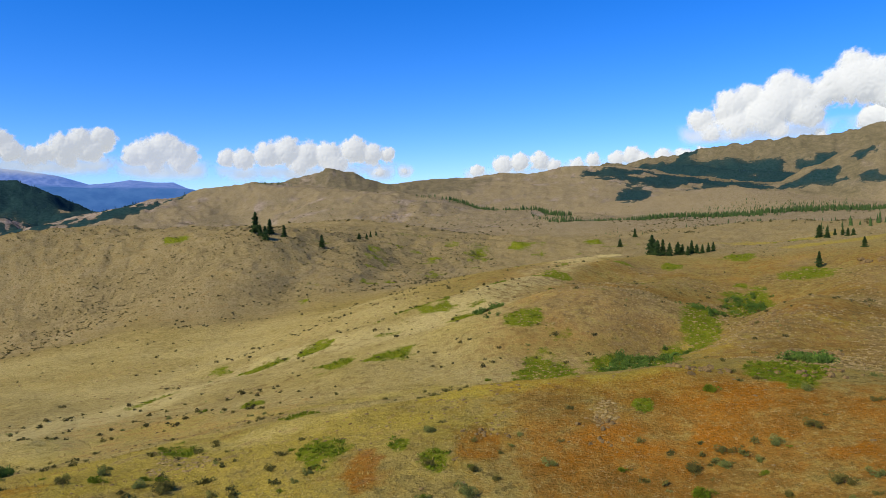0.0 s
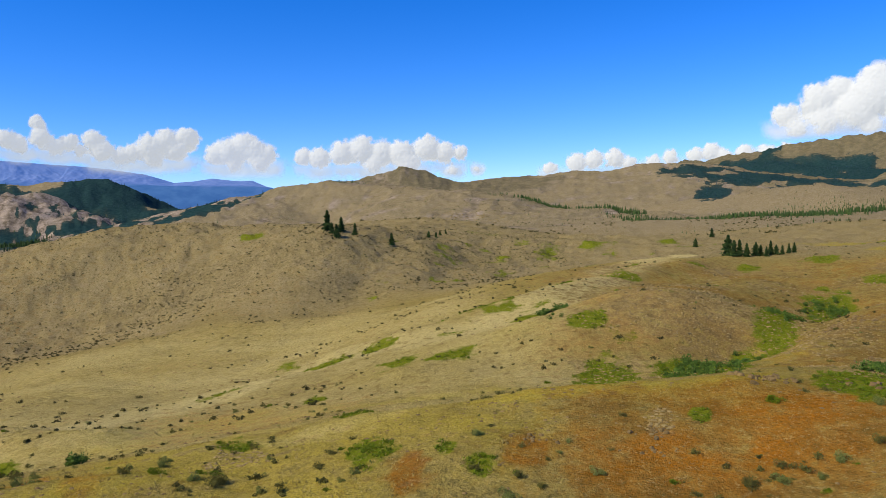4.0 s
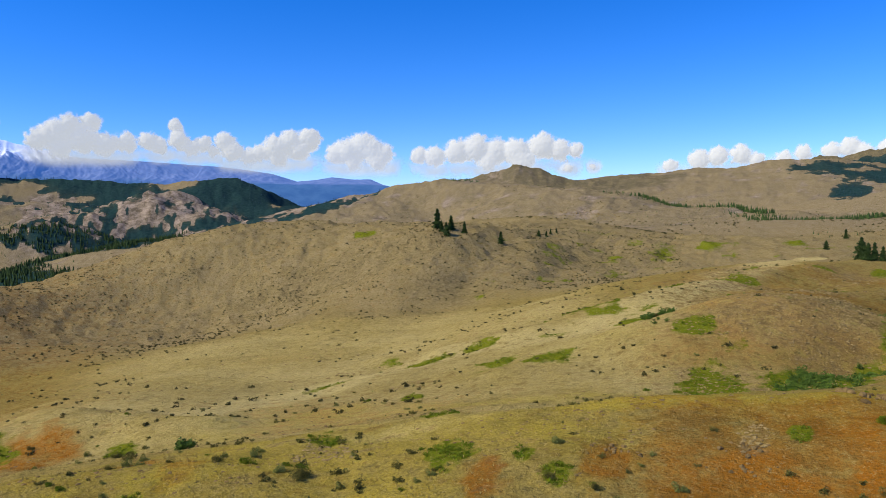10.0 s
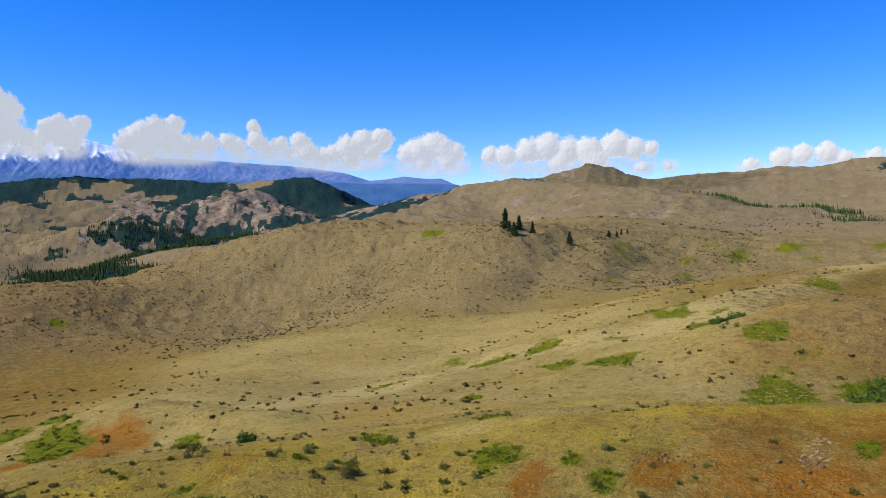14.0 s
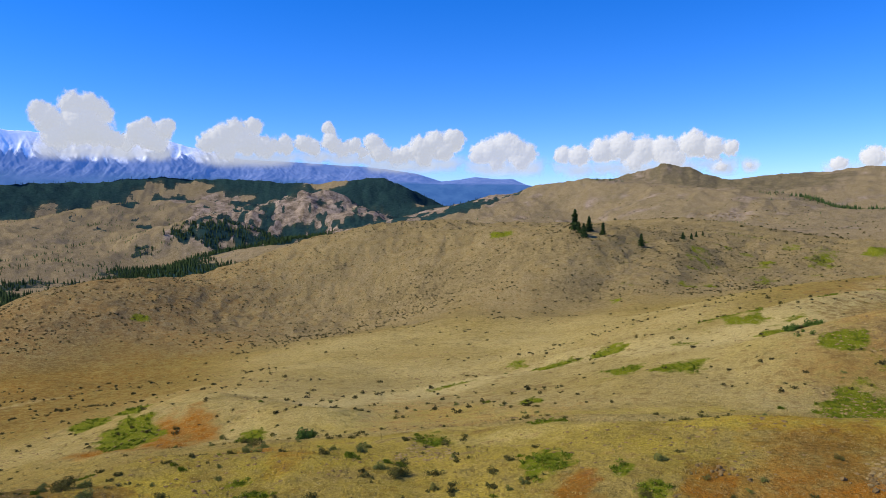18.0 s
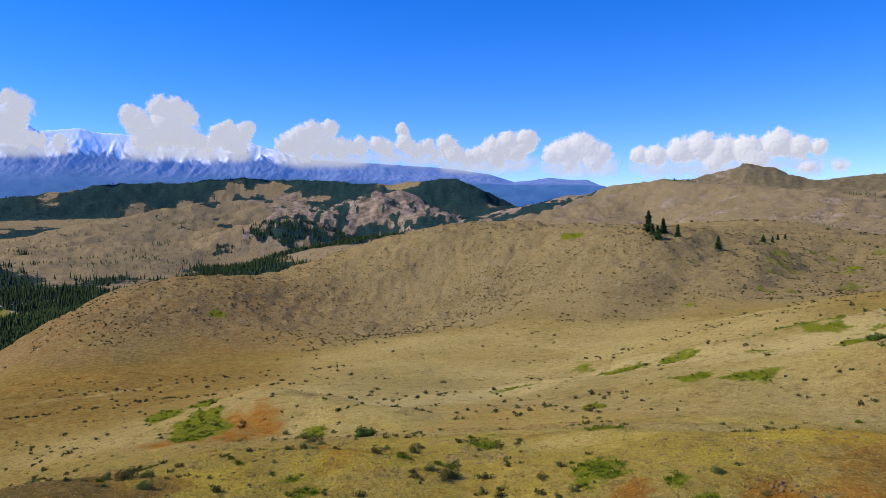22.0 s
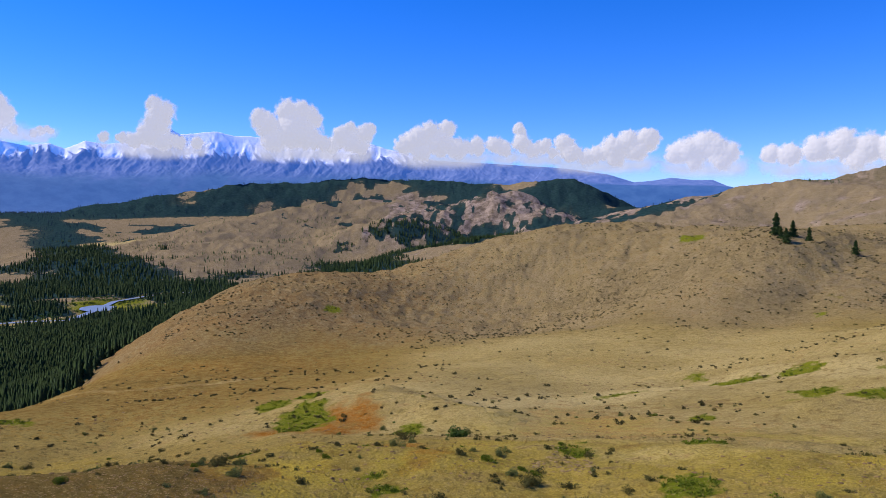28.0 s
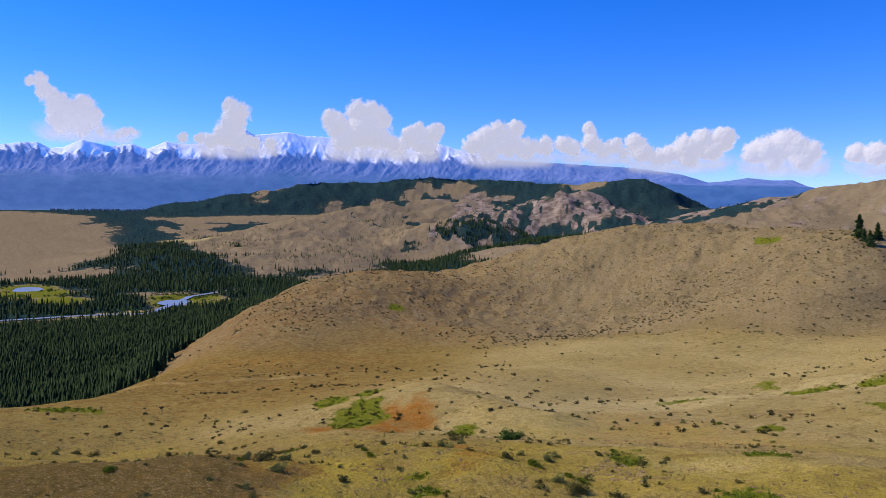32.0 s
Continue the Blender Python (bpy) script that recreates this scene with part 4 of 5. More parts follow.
def cloud(heads, seed, d):
    """A heap cloud of billowing heads that thins out at its rim and towards its base."""
    h, cell = np.array(heads), 0.065
    az = np.arange((h[:, 0] - h[:, 2]).min() - 0.9, (h[:, 0] + h[:, 2]).max() + 0.9, cell)
    el = np.arange((h[:, 1] - h[:, 2]).min() - 0.9, (h[:, 1] + h[:, 2]).max() + 0.5, cell)
    a, e = (v.ravel() for v in np.meshgrid(az, el))
    o = 31.0 * seed
    wa = a + 0.26 * fractal(a + o, e, 0.9, 4, seed, 0.6)
    we = e + 0.26 * fractal(a - o, e + 7, 0.9, 4, seed + 20, 0.6)
    dense, ball = 0.0, 0.0
    ba, be = 0.55 * a + 0.45 * wa, 0.55 * e + 0.45 * we
    for ca, ce, r in heads:
        ball = ball + np.exp(9 * r * np.sqrt(np.clip(1.25 - np.hypot(ba - ca, be - ce) ** 2 / (r * r), 0, 2)))
        dense = dense + np.exp(6.5 * (1 - np.hypot(wa - ca, (we - ce) * np.where(we < ce, 0.9, 1.0)) / r))
    dense = np.log(dense + 1e-9) / 6.5
    puff = 0.3 - np.abs(fractal(a + o, e - o, 0.62, 4, seed + 40, 0.6))
    base = float(np.percentile(h[:, 1] - h[:, 2], 30))
    dense = dense + 0.5 * puff
    under = 1 - step(base - 0.1, base + 1.0, e)
    veil = 0.55 * step(-0.9, 0.1, dense + 0.3 * fractal(a, e, 1.6, 4, seed + 60)) * under
    thick = np.maximum(step(0.0, 1.0, (dense + 0.22 * fractal(a - o, e, 0.42, 4, seed + 80, 0.65)) / (0.42 + 0.5 * under)), veil) * step(base - 0.9, base - 0.1, e)
    lump = np.log(ball) / 9 + 0.10 * (0.3 - np.abs(fractal(a + o, e - o, 0.5, 3, seed + 40, 0.5)))
    lump = np.radians(0.8 * lump) * d
    verts, faces, count = [], [], len(a)
    na, ne = len(az), len(el)
    i = np.arange(na * ne).reshape(ne, na)[:-1, :-1].ravel()
    quad = np.stack([i, i + 1, i + 1 + na, i + na], 1)
    quad = quad[(thick[quad] > 0.003).any(1)]
    for k, side in enumerate((-1.0, 0.5)):
        q = d + side * lump
        x, y = -np.sin(np.radians(a)) * q, np.cos(np.radians(a)) * q
        verts.append(np.stack([x, y, 150 + np.tan(np.radians(e)) * d], 1))
        faces.append((quad[:, ::-1] if side < 0 else quad) + k * count)
    faces = np.concatenate(faces)
    used, faces = np.unique(faces, return_inverse=True)
    me = mesh_from("cloud", np.concatenate(verts)[used], faces.reshape(-1, 4))
    t = np.tile(thick, 2)[used]
    paint(me, "thick", (t, t, t, np.ones(len(t))))
    me.materials.append(CLOUD)
    return tagged(new("cloud", me), "white heap cloud with a soft bluish base", "cloud", group="clouds over the mountains")


for seed, (d, heads) in enumerate(CLOUDS):
    cloud(heads, seed + 1, d)


# ---- things: helpers ----
def part(name, me, mat, parent=None, label=""):
    if mat and not me.materials:
        me.materials.append(mat)
    ob = new(name, me)
    if parent:
        ob.parent = parent
    return tagged(ob, label)


def leaves(rng, centres, size, flat=0.0):
    """A quad a centre, turned at random."""
    n = len(centres)
    u = rng.normal(size=(n, 3))
    u[:, 2] *= 1 - flat
    u /= np.linalg.norm(u, axis=1)[:, None]
    w = np.cross(u, rng.normal(size=(n, 3)))
    w /= np.linalg.norm(w, axis=1)[:, None]
    s = size * rng.uniform(0.6, 1.3, (n, 1))
    v = np.stack([centres - u * s, centres - w * s * 0.6, centres + u * s, centres + w * s * 0.6], 1).reshape(-1, 3)
    return v, np.arange(4 * n).reshape(n, 4)


def bush_shape(seed, n, size, squash=0.62):
    """Leaves of a low rounded bush, one metre in radius, of several lobes."""
    rng = np.random.default_rng(seed)
    lobes = rng.normal(size=(7, 3)) * (0.42, 0.42, 0.16) + (0, 0, 0.38)
    reach = rng.uniform(0.32, 0.55, 7)
    k = rng.integers(0, 7, n)
    d = rng.normal(size=(n, 3))
    d /= np.linalg.norm(d, axis=1)[:, None]
    c = lobes[k] + d * (reach[k] * rng.uniform(0.65, 1.08, n))[:, None]
    c[:, 2] = np.abs(c[:, 2]) * squash * 1.5 + 0.03
    return leaves(rng, c, size)


def conifer_shape(seed, tiers, points, tall=1.0, wide=0.2):
    """Drooping ragged tiers round a stem, one metre tall."""
    rng = np.random.default_rng(seed)
    v, f = [], []
    for t in range(tiers):
        z0 = tall * (0.10 + 0.80 * t / tiers)
        r = wide * (1 - 0.86 * t / tiers) * rng.uniform(0.8, 1.15)
        top = z0 + tall * 1.5 / tiers * rng.uniform(0.9, 1.2)
        a0 = rng.uniform(0, 6.28)
        base = len(v)
        v.append((rng.normal() * 0.008, rng.normal() * 0.008, min(top, tall)))
        for p in range(2 * points):
            q = r * (rng.uniform(0.85, 1.2) if p % 2 == 0 else rng.uniform(0.4, 0.6))
            a = a0 + math.pi * p / points
            v.append((q * math.cos(a), q * math.sin(a), z0 - 0.03 * (p % 2 == 0) + rng.normal() * 0.008))
        for p in range(2 * points):
            f.append((base, base + 1 + p, base + 1 + (p + 1) % (2 * points)))
    return np.array(v), np.array(f)


def scatter_mesh(name, shapes, places, sizes, seed, tall=None):
    """One mesh of many copies of the shapes, each turned and scaled."""
    rng = np.random.default_rng(seed)
    vs, fs, count = [], [], 0
    kind = rng.integers(0, len(shapes), len(places))
    turn = rng.uniform(0, 6.283, len(places))
    for k, (sv, sf) in enumerate(shapes):
        m = np.nonzero(kind == k)[0]
        if not len(m):
            continue
        c, s = np.cos(turn[m])[:, None], np.sin(turn[m])[:, None]
        x, y = sv[None, :, 0] * c - sv[None, :, 1] * s, sv[None, :, 0] * s + sv[None, :, 1] * c
        z = np.repeat(sv[None, :, 2], len(m), 0) * (1 if tall is None else tall[m][:, None])
        v = np.stack([x, y, z], 2) * sizes[m][:, None, None] + places[m][:, None, :]
        vs.append(v.reshape(-1, 3))
        fs.append((sf[None] + (count + np.arange(len(m)) * len(sv))[:, None, None]).reshape(-1, sf.shape[1]))
        count += v.shape[0] * v.shape[1]
    return mesh_from(name, np.concatenate(vs), np.concatenate(fs))


def on_land(x, y, sink=0.0):
    return np.stack([x, y, land(x, y) - sink], 1)


LEAF_GREY = plain_material("grey_green_leaves", (0.11, 0.13, 0.03), (0.23, 0.25, 0.07), 1.4)
LEAF_GREEN = plain_material("green_leaves", (0.085, 0.135, 0.006), (0.165, 0.205, 0.010), 1.1)
LEAF_WILLOW = plain_material("willow_leaves", (0.055, 0.11, 0.018), (0.12, 0.19, 0.03), 0.8)
LEAF_OLIVE = plain_material("olive_leaves", (0.085, 0.082, 0.02), (0.165, 0.15, 0.036), 0.6)
# Darker leaf copy: the shrubs' self-shade is put into the colour.
SHADED_SCRUB = plain_material("shaded_scrub_leaves", (0.064, 0.062, 0.019), (0.115, 0.10, 0.03), 0.6)
NEEDLES = plain_material("conifer_needles", (0.030, 0.060, 0.018), (0.068, 0.112, 0.03), 0.5)
BARK = plain_material("bark", (0.10, 0.07, 0.045), (0.05, 0.035, 0.025), 4.0, 0.95, 0.05)
STONE = plain_material("outcrop_stone", (0.26, 0.175, 0.07), (0.09, 0.06, 0.026), 1.2, 0.9, 0.12)
SCREE = plain_material("scree_stone", (0.33, 0.24, 0.10), (0.16, 0.112, 0.044), 1.0, 0.9, 0.1)
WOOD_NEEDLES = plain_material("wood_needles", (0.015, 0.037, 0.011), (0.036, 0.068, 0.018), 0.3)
# Bluer copy of the needles: haze over the back ridges, put into colour.
HAZED_NEEDLES = plain_material("hazed_far_conifers", (0.009, 0.034, 0.05), (0.02, 0.055, 0.075), 0.1)
STRAW = plain_material("dry_grass", (0.46, 0.34, 0.11), (0.30, 0.23, 0.07), 0.5)

# ---- valley woods ----
rng = np.random.default_rng(5)


def woods(n, az, d, keep, seed):
    g = np.random.default_rng(seed)
    a, r = np.radians(g.uniform(*az, n)), np.sqrt(g.uniform(d[0] ** 2, d[1] ** 2, n))
    x, y = -np.sin(a) * r, np.cos(a) * r
    q, _, side = along(VALLEY_EDGE, x, y)
    low = np.nonzero((q * side > -60) | (d[1] > 2400))[0]
    x, y = x[low], y[low]
    z = land(x, y)
    f = cover(x, y, z)[2]
    m = f > g.uniform(keep, 1.0, len(x))
    return np.stack([x, y, z - 0.3], 1)[m]


CONIFERS = [conifer_shape(s, 4, 4, 1.0, 0.17 + 0.02 * (s % 3)) for s in range(5)]
near_wood = woods(34000, (48, 93), (330, 1000), 0.3, 1)
far_wood = woods(30000, (40, 93), (1000, 2300), 0.3, 2)
back_wood = woods(16000, (-32, 80), (2300, 4000), 0.4, 4)
for name, label, spots, tall in (("forest", "dense dark green conifer forest on the valley floor", near_wood, (11, 17)), ("riverside_forest", "dark conifer woods along the river and canyon", far_wood, (9, 15)), ("ridge_forest", "dark far woods on the back ridges", back_wood, (6, 11))):
    g = np.random.default_rng(len(spots))
    me = scatter_mesh(name, CONIFERS, spots, g.uniform(*tall, len(spots)), 3)
    tagged(part(name, me, HAZED_NEEDLES if name == "ridge_forest" else WOOD_NEEDLES), label, "forest", kind="stuff")

g = np.random.default_rng(6)
a, r = np.radians(g.uniform(58, 92, 26000)), g.uniform(950, 1750, 26000)
x, y = -np.sin(a) * r, np.cos(a) * r
q, _, _ = along(RIVER, x, y)
ponds = np.min([np.hypot((x - cx) / rx, (y - cy) / ry) for cx, cy, rx, ry in PONDS], 0)
m = (q > 13) & (ponds > 1.35) & (fractal(x, y, 70, 3, 96) > g.uniform(-0.1, 0.5, 26000)) & ((q < 120) | (ponds < 4))
p = on_land(x[m], y[m], 0.2)
p = p[p[:, 2] < 16]
river_bushes = scatter_mesh("riverside_bushes", [bush_shape(70 + s, 40, 0.25, 0.8) for s in range(4)], p, g.uniform(1.4, 3.4, len(p)), 12)
tagged(part("riverside_bushes", river_bushes, LEAF_WILLOW), "rounded green willows and bushes along the river", "bushes", kind="stuff")

# ---- water ----
def water_material():
    m, n, l, b = material("water", 0.3, (0.20, 0.25, 0.30))
    b.inputs["Specular IOR Level"].default_value = 0.6
    bump(n, l, b, grain(n, l, 0.35, 3), 0.08, 0.1)
    return m


def ribbon(name, line, half, z):
    pts = [Vector(p[:2]) for p in line]
    v, f = [], []
    for i, p in enumerate(pts):
        t = (pts[min(i + 1, len(pts) - 1)] - pts[max(i - 1, 0)]).normalized()
        v += [(p.x - t.y * half, p.y + t.x * half, z), (p.x + t.y * half, p.y - t.x * half, z)]
        if i:
            f.append((2 * i - 2, 2 * i - 1, 2 * i + 1, 2 * i))
    return mesh_from(name, np.array(v), np.array(f))


WATER = water_material()
river_mesh = ribbon("river", RIVER, 5.5, 5.0)
river_mesh.materials.append(WATER)
tagged(new("river", river_mesh), "pale blue river winding over the valley floor", "river", kind="structure")
for cx, cy, rx, ry in PONDS:
    ring = [(cx + 1.25 * rx * math.cos(a), cy + 1.25 * ry * math.sin(a), 5.1) for a in np.linspace(0, 2 * math.pi, 33)[:-1]]
    me = bpy.data.meshes.new("pond")
    me.from_pydata(ring, [], [tuple(range(32))])
    me.materials.append(WATER)
    tagged(new("pond", me), "still pond reflecting the sky among trees", "pond", kind="structure")

# ---- trees ----
FORE_SHRUBS = [(24.2, 72.6, 1.3), (28.5, 74.9, 1.2), (2.3, 70.4, 1.0), (9.0, 69.5, 0.7), (15.7, 69.0, 1.4), (18.3, 69.6, 1.1), (21.8, 69.9, 0.8), (26.5, 63.2, 1.3), (29.3, 63.5, 1.0), (21.0, 85.3, 1.4), (-2.7, 67.0, 0.8), (-5.5, 64.6, 1.6), (-0.6, 76.0, 0.6), (5.1, 82.7, 0.7), (-21.6, 69.5, 0.8), (15.1, 64.5, 1.6), (22.0, 62.8, 0.8), (-1.5, 73.8, 0.5), (31.2, 83.8, 1.2), (-9.3, 69.1, 0.9)]
SLOPE_SHRUBS = [(-38.9, 68.6, 1.2), (-36.2, 68.1, 1.7), (-30.5, 66.8, 0.8), (-45.5, 71.7, 1.4), (-48.1, 69.9, 1.2), (-65.9, 74.4, 2.0), (-61.5, 71.9, 1.6), (-26.0, 71.0, 0.9), (-22.4, 67.8, 0.6), (-23.4, 66.1, 0.6), (-21.5, 70.2, 0.6), (-82.0, 105.2, 1.1), (-75.4, 146.0, 1.1), (-62.3, 144.5, 0.9), (-20.4, 71.5, 0.4), (-45.4, 85.7, 0.8), (-55.1, 70.1, 0.8)]
DELL_SHRUBS = [(-58.2, 46.1, 1.5), (-62.5, 46.2, 1.2), (-64.4, 45.3, 1.0), (-39.7, 71.1, 0.9), (-36.0, 68.6, 1.4), (-47.4, 76.0, 1.3), (-51.2, 75.1, 0.9), (-74.9, 83.9, 1.4), (-67.7, 79.4, 1.2), (-59.3, 58.4, 0.8), (-65.9, 71.6, 1.2), (-100.3, 99.8, 1.2), (-100.3, 89.1, 0.8), (-79.8, 103.6, 0.8), (-67.4, 86.1, 0.6)]
CREST_SHRUBS = [(-64.2, 49.8, 1.3), (-64.3, 47.5, 1.7), (-64.1, 45.3, 1.0), (-63.7, 44.2, 0.8), (-125.9, 55.9, 2.7), (-72.7, 41.3, 1.2), (-145.5, 43.7, 3.0), (-142.9, 46.5, 1.9), (-143.5, 39.9, 1.5), (-61.0, 58.6, 0.7), (-65.3, 41.6, 0.7), (-139.3, 35.6, 1.2), (-126.0, 53.8, 2.0), (-84.4, 90.9, 1.2), (-48.0, 78.1, 0.9), (-38.2, 71.5, 1.0)]
SPUR_TREES = [(-191.3, 509.8, 15.2), (-183.8, 518.7, 11.1), (-179.2, 495.9, 9.8), (-184.4, 500.0, 8.3), (-171.2, 513.0, 9.2), (-145.8, 521.3, 9.2), (-131.8, 583.1, 5.6), (-127.7, 592.5, 5.2), (-129.7, 617.6, 4.9), (-126.1, 624.7, 3.9)]
SADDLE_TREES = [(68.0, 393.8, 10.8), (70.0, 389.0, 8.3), (72.7, 389.6, 8.6), (76.0, 388.9, 6.8), (81.2, 393.8, 6.9), (83.7, 394.7, 5.6), (88.5, 394.9, 7.2), (85.9, 392.0, 5.0), (91.0, 394.5, 5.0), (93.5, 393.0, 4.7), (97.6, 397.4, 5.1), (101.1, 401.2, 5.1), (75.0, 574.2, 6.7), (102.2, 679.4, 8.0), (123.0, 318.8, 6.6), (150.9, 341.4, 4.9), (213.0, 551.7, 9.2), (206.5, 521.8, 8.3), (221.8, 534.7, 5.8), (169.9, 403.3, 4.4), (171.7, 401.1, 4.1), (220.2, 543.3, 5.0)]


def tree_meshes(seed, wide):
    """Trunk and crown of a conifer one metre tall."""
    g = np.random.default_rng(seed)
    bm = bmesh.new()
    bmesh.ops.create_cone(bm, segments=7, radius1=0.022, radius2=0.004, depth=0.9, cap_ends=True, matrix=Matrix.Translation((0, 0, 0.43)))
    trunk = bpy.data.meshes.new("trunk")
    bm.to_mesh(trunk)
    bm.free()
    n = 1700
    h = g.uniform(0, 1, n) ** 1.25
    a = g.uniform(0, 6.283, n)
    spread = wide * (1 - h) ** 0.62 * g.uniform(0.25, 1.1, n) * (0.8 + 0.3 * np.sin(h * 31 + g.uniform(0, 6)) + 0.25 * np.sin(2 * a + 9 * h))
    c = np.stack([spread * np.cos(a), spread * np.sin(a), 0.08 + 0.92 * h - 0.25 * spread], 1)
    v1, f1 = leaves(g, c, 0.045)
    v2, f2 = conifer_shape(seed, 8, 6, 0.96, wide * 0.55)
    f2 = np.concatenate([f2, f2[:, 2:]], 1)
    crown = bpy.data.meshes.new("crown")
    crown.from_pydata(np.concatenate([v1, v2]).tolist(), [], f1.tolist() + [tuple(r[:3]) for r in (f2 + len(v1)).tolist()])
    trunk.materials.append(BARK)
    crown.materials.append(NEEDLES)
    return trunk, crown


TREE_KINDS = [tree_meshes(s, w) for s, w in ((1, 0.24), (2, 0.30), (3, 0.38), (4, 0.27))]


def tree(x, y, tall, k, label, group):
    z = float(land(np.array([x]), np.array([y]))[0])
    t = tagged(new("conifer_tree"), label, "tree", group)
    trunk, crown = TREE_KINDS[k % 4]
    new("trunk", trunk).parent = t
    new("crown", crown).parent = t
    t.matrix_basis = pose(x, y, z - 0.1, 0, 0, 47 * k) @ Matrix.Scale(tall, 4)
    return t


for k, (x, y, tall) in enumerate(SPUR_TREES):
    tree(x, y, tall, k, "tall dark conifer on the hill crest" if tall > 9 else "small dark conifer on the hill crest", "conifers on the hill crest")
for k, (x, y, tall) in enumerate(SADDLE_TREES):
    tree(x, y, tall, k + 2, "dark green conifer in a row on the saddle", "conifers on the saddle")

TREE_LINES = [(-305, 2041, -65, 1966, 26, 80, 7), (-210, 2060, 20, 1870, 14, 260, 11), (20, 1870, 110, 1740, 14, 160, 11), (60, 1540, 300, 1480, 20, 520, 10), (300, 1480, 560, 1450, 20, 520, 10), (560, 1450, 900, 1560, 26, 520, 10), (283, 1380, 476, 1402, 16, 70, 8), (-835, 2235, -717, 2245, 8, 50, 8), (-1710, 807, -1817, 1065, 14, 32, 8), (-1642, 821, -1666, 944, 14, 24, 8), (-1576, 926, -1705, 1146, 14, 20, 8), (-1923, 1049, -1945, 1261, 14, 28, 8), (-1524, 960, -1603, 1114, 14, 20, 8), (-2135, 910, -2089, 1058, 14, 20, 8), (-1787, 1240, -1744, 1334, 14, 28, 8), (-2066, 1477, -1795, 1461, 14, 32, 8), (-2158, 1350, -2179, 1506, 14, 28, 8), (-324, 1627, -265, 1634, 10, 22, 9), (350, 1192, 480, 1050, 14, 50, 8), (236, 640, 310, 560, 8, 26, 8), (20, 1750, 106, 1612, 20, 50, 8), (560, 2300, 1050, 2200, 60, 900, 8), (620, 1500, 900, 1330, 26, 120, 8)]
tp, ts_ = [], []
g = np.random.default_rng(12)
for x0, y0, x1, y1, w, n, tall in TREE_LINES:
    u = g.uniform(0, 1, n)
    tp.append(np.stack([x0 + (x1 - x0) * u + g.normal(size=n) * w * 0.5, y0 + (y1 - y0) * u + g.normal(size=n) * w], 1))
    ts_.append(tall * g.uniform(0.6, 1.25, n))
g = np.random.default_rng(15)
hx, hy = g.uniform(-2500, -1500, 9000), g.uniform(650, 1950, 9000)
m = fractal(0.6 * hx + 0.8 * hy, 1.6 * hy - 1.2 * hx, 150, 4, 78, 0.6) > 0.10 + 0.3 * g.uniform(size=9000)
tp.append(np.stack([hx, hy], 1)[m])
ts_.append(g.uniform(4, 9, m.sum()))
lone = rng.uniform((-33, 900), (70, 3000), (1500, 2))
lx, ly = -np.sin(np.radians(lone[:, 0])) * lone[:, 1], np.cos(np.radians(lone[:, 0])) * lone[:, 1]
keep = (fractal(lx, ly, 220, 3, 77) > 0.12) & (np.random.default_rng(8).uniform(size=1500) < 0.75)
tp, ts_ = np.concatenate([*tp, np.stack([lx, ly], 1)[keep]]), np.concatenate([*ts_, rng.uniform(3, 8, keep.sum())])
tagged(part("tree_lines", scatter_mesh("tree_lines", CONIFERS, on_land(tp[:, 0], tp[:, 1], 0.2), ts_, 9), NEEDLES), "thin lines of dark conifers across the plain", "trees", kind="stuff")

# ---- shrubs ----
SHRUB_KINDS = []
for s in range(6):
    v, f = bush_shape(20 + s, 1700, 0.058)
    me = mesh_from("foliage", v, f)
    me.materials.append((LEAF_GREY, LEAF_OLIVE, LEAF_GREY, LEAF_GREEN, LEAF_OLIVE, LEAF_GREY)[s])
    bm = bmesh.new()
    for j in range(7):
        a, tilt = 0.9 * j + s, 0.5 + 0.1 * (j % 3)
        m = Matrix.Rotation(a, 4, "Z") @ Matrix.Rotation(tilt, 4, "X") @ Matrix.Translation((0, 0, 0.22))
        bmesh.ops.create_cone(bm, segments=5, radius1=0.03, radius2=0.012, depth=0.5, cap_ends=True, matrix=m)
    stems = bpy.data.meshes.new("stems")
    bm.to_mesh(stems)
    bm.free()
    stems.materials.append(BARK)
    SHRUB_KINDS.append((me, stems))


def shrub(x, y, z, r, k, label, group):
    t = tagged(new("shrub"), label, "shrub", group)
    fol, stems = SHRUB_KINDS[k % 6]
    new("foliage", fol).parent = t
    new("stems", stems).parent = t
    t.matrix_basis = pose(x, y, z - 0.08, 0, 0, 61 * k) @ Matrix.Scale(r, 4)


for group, rows in (("shrubs on the red slope", FORE_SHRUBS), ("shrubs on the grassy slope", SLOPE_SHRUBS), ("shrubs in the dell", DELL_SHRUBS), ("shrubs behind the near crest", CREST_SHRUBS)):
    spots = on_land(np.array([r[0] for r in rows]), np.array([r[1] for r in rows]))
    for k, (p, row) in enumerate(zip(spots, rows)):
        colour = ("grey-green", "olive", "grey-green", "green", "olive", "grey-green")[k % 6]
        shrub(*p, min(row[2], 1.5) * 0.7, k, f"rounded {colour} shrub on the dry slope", group)


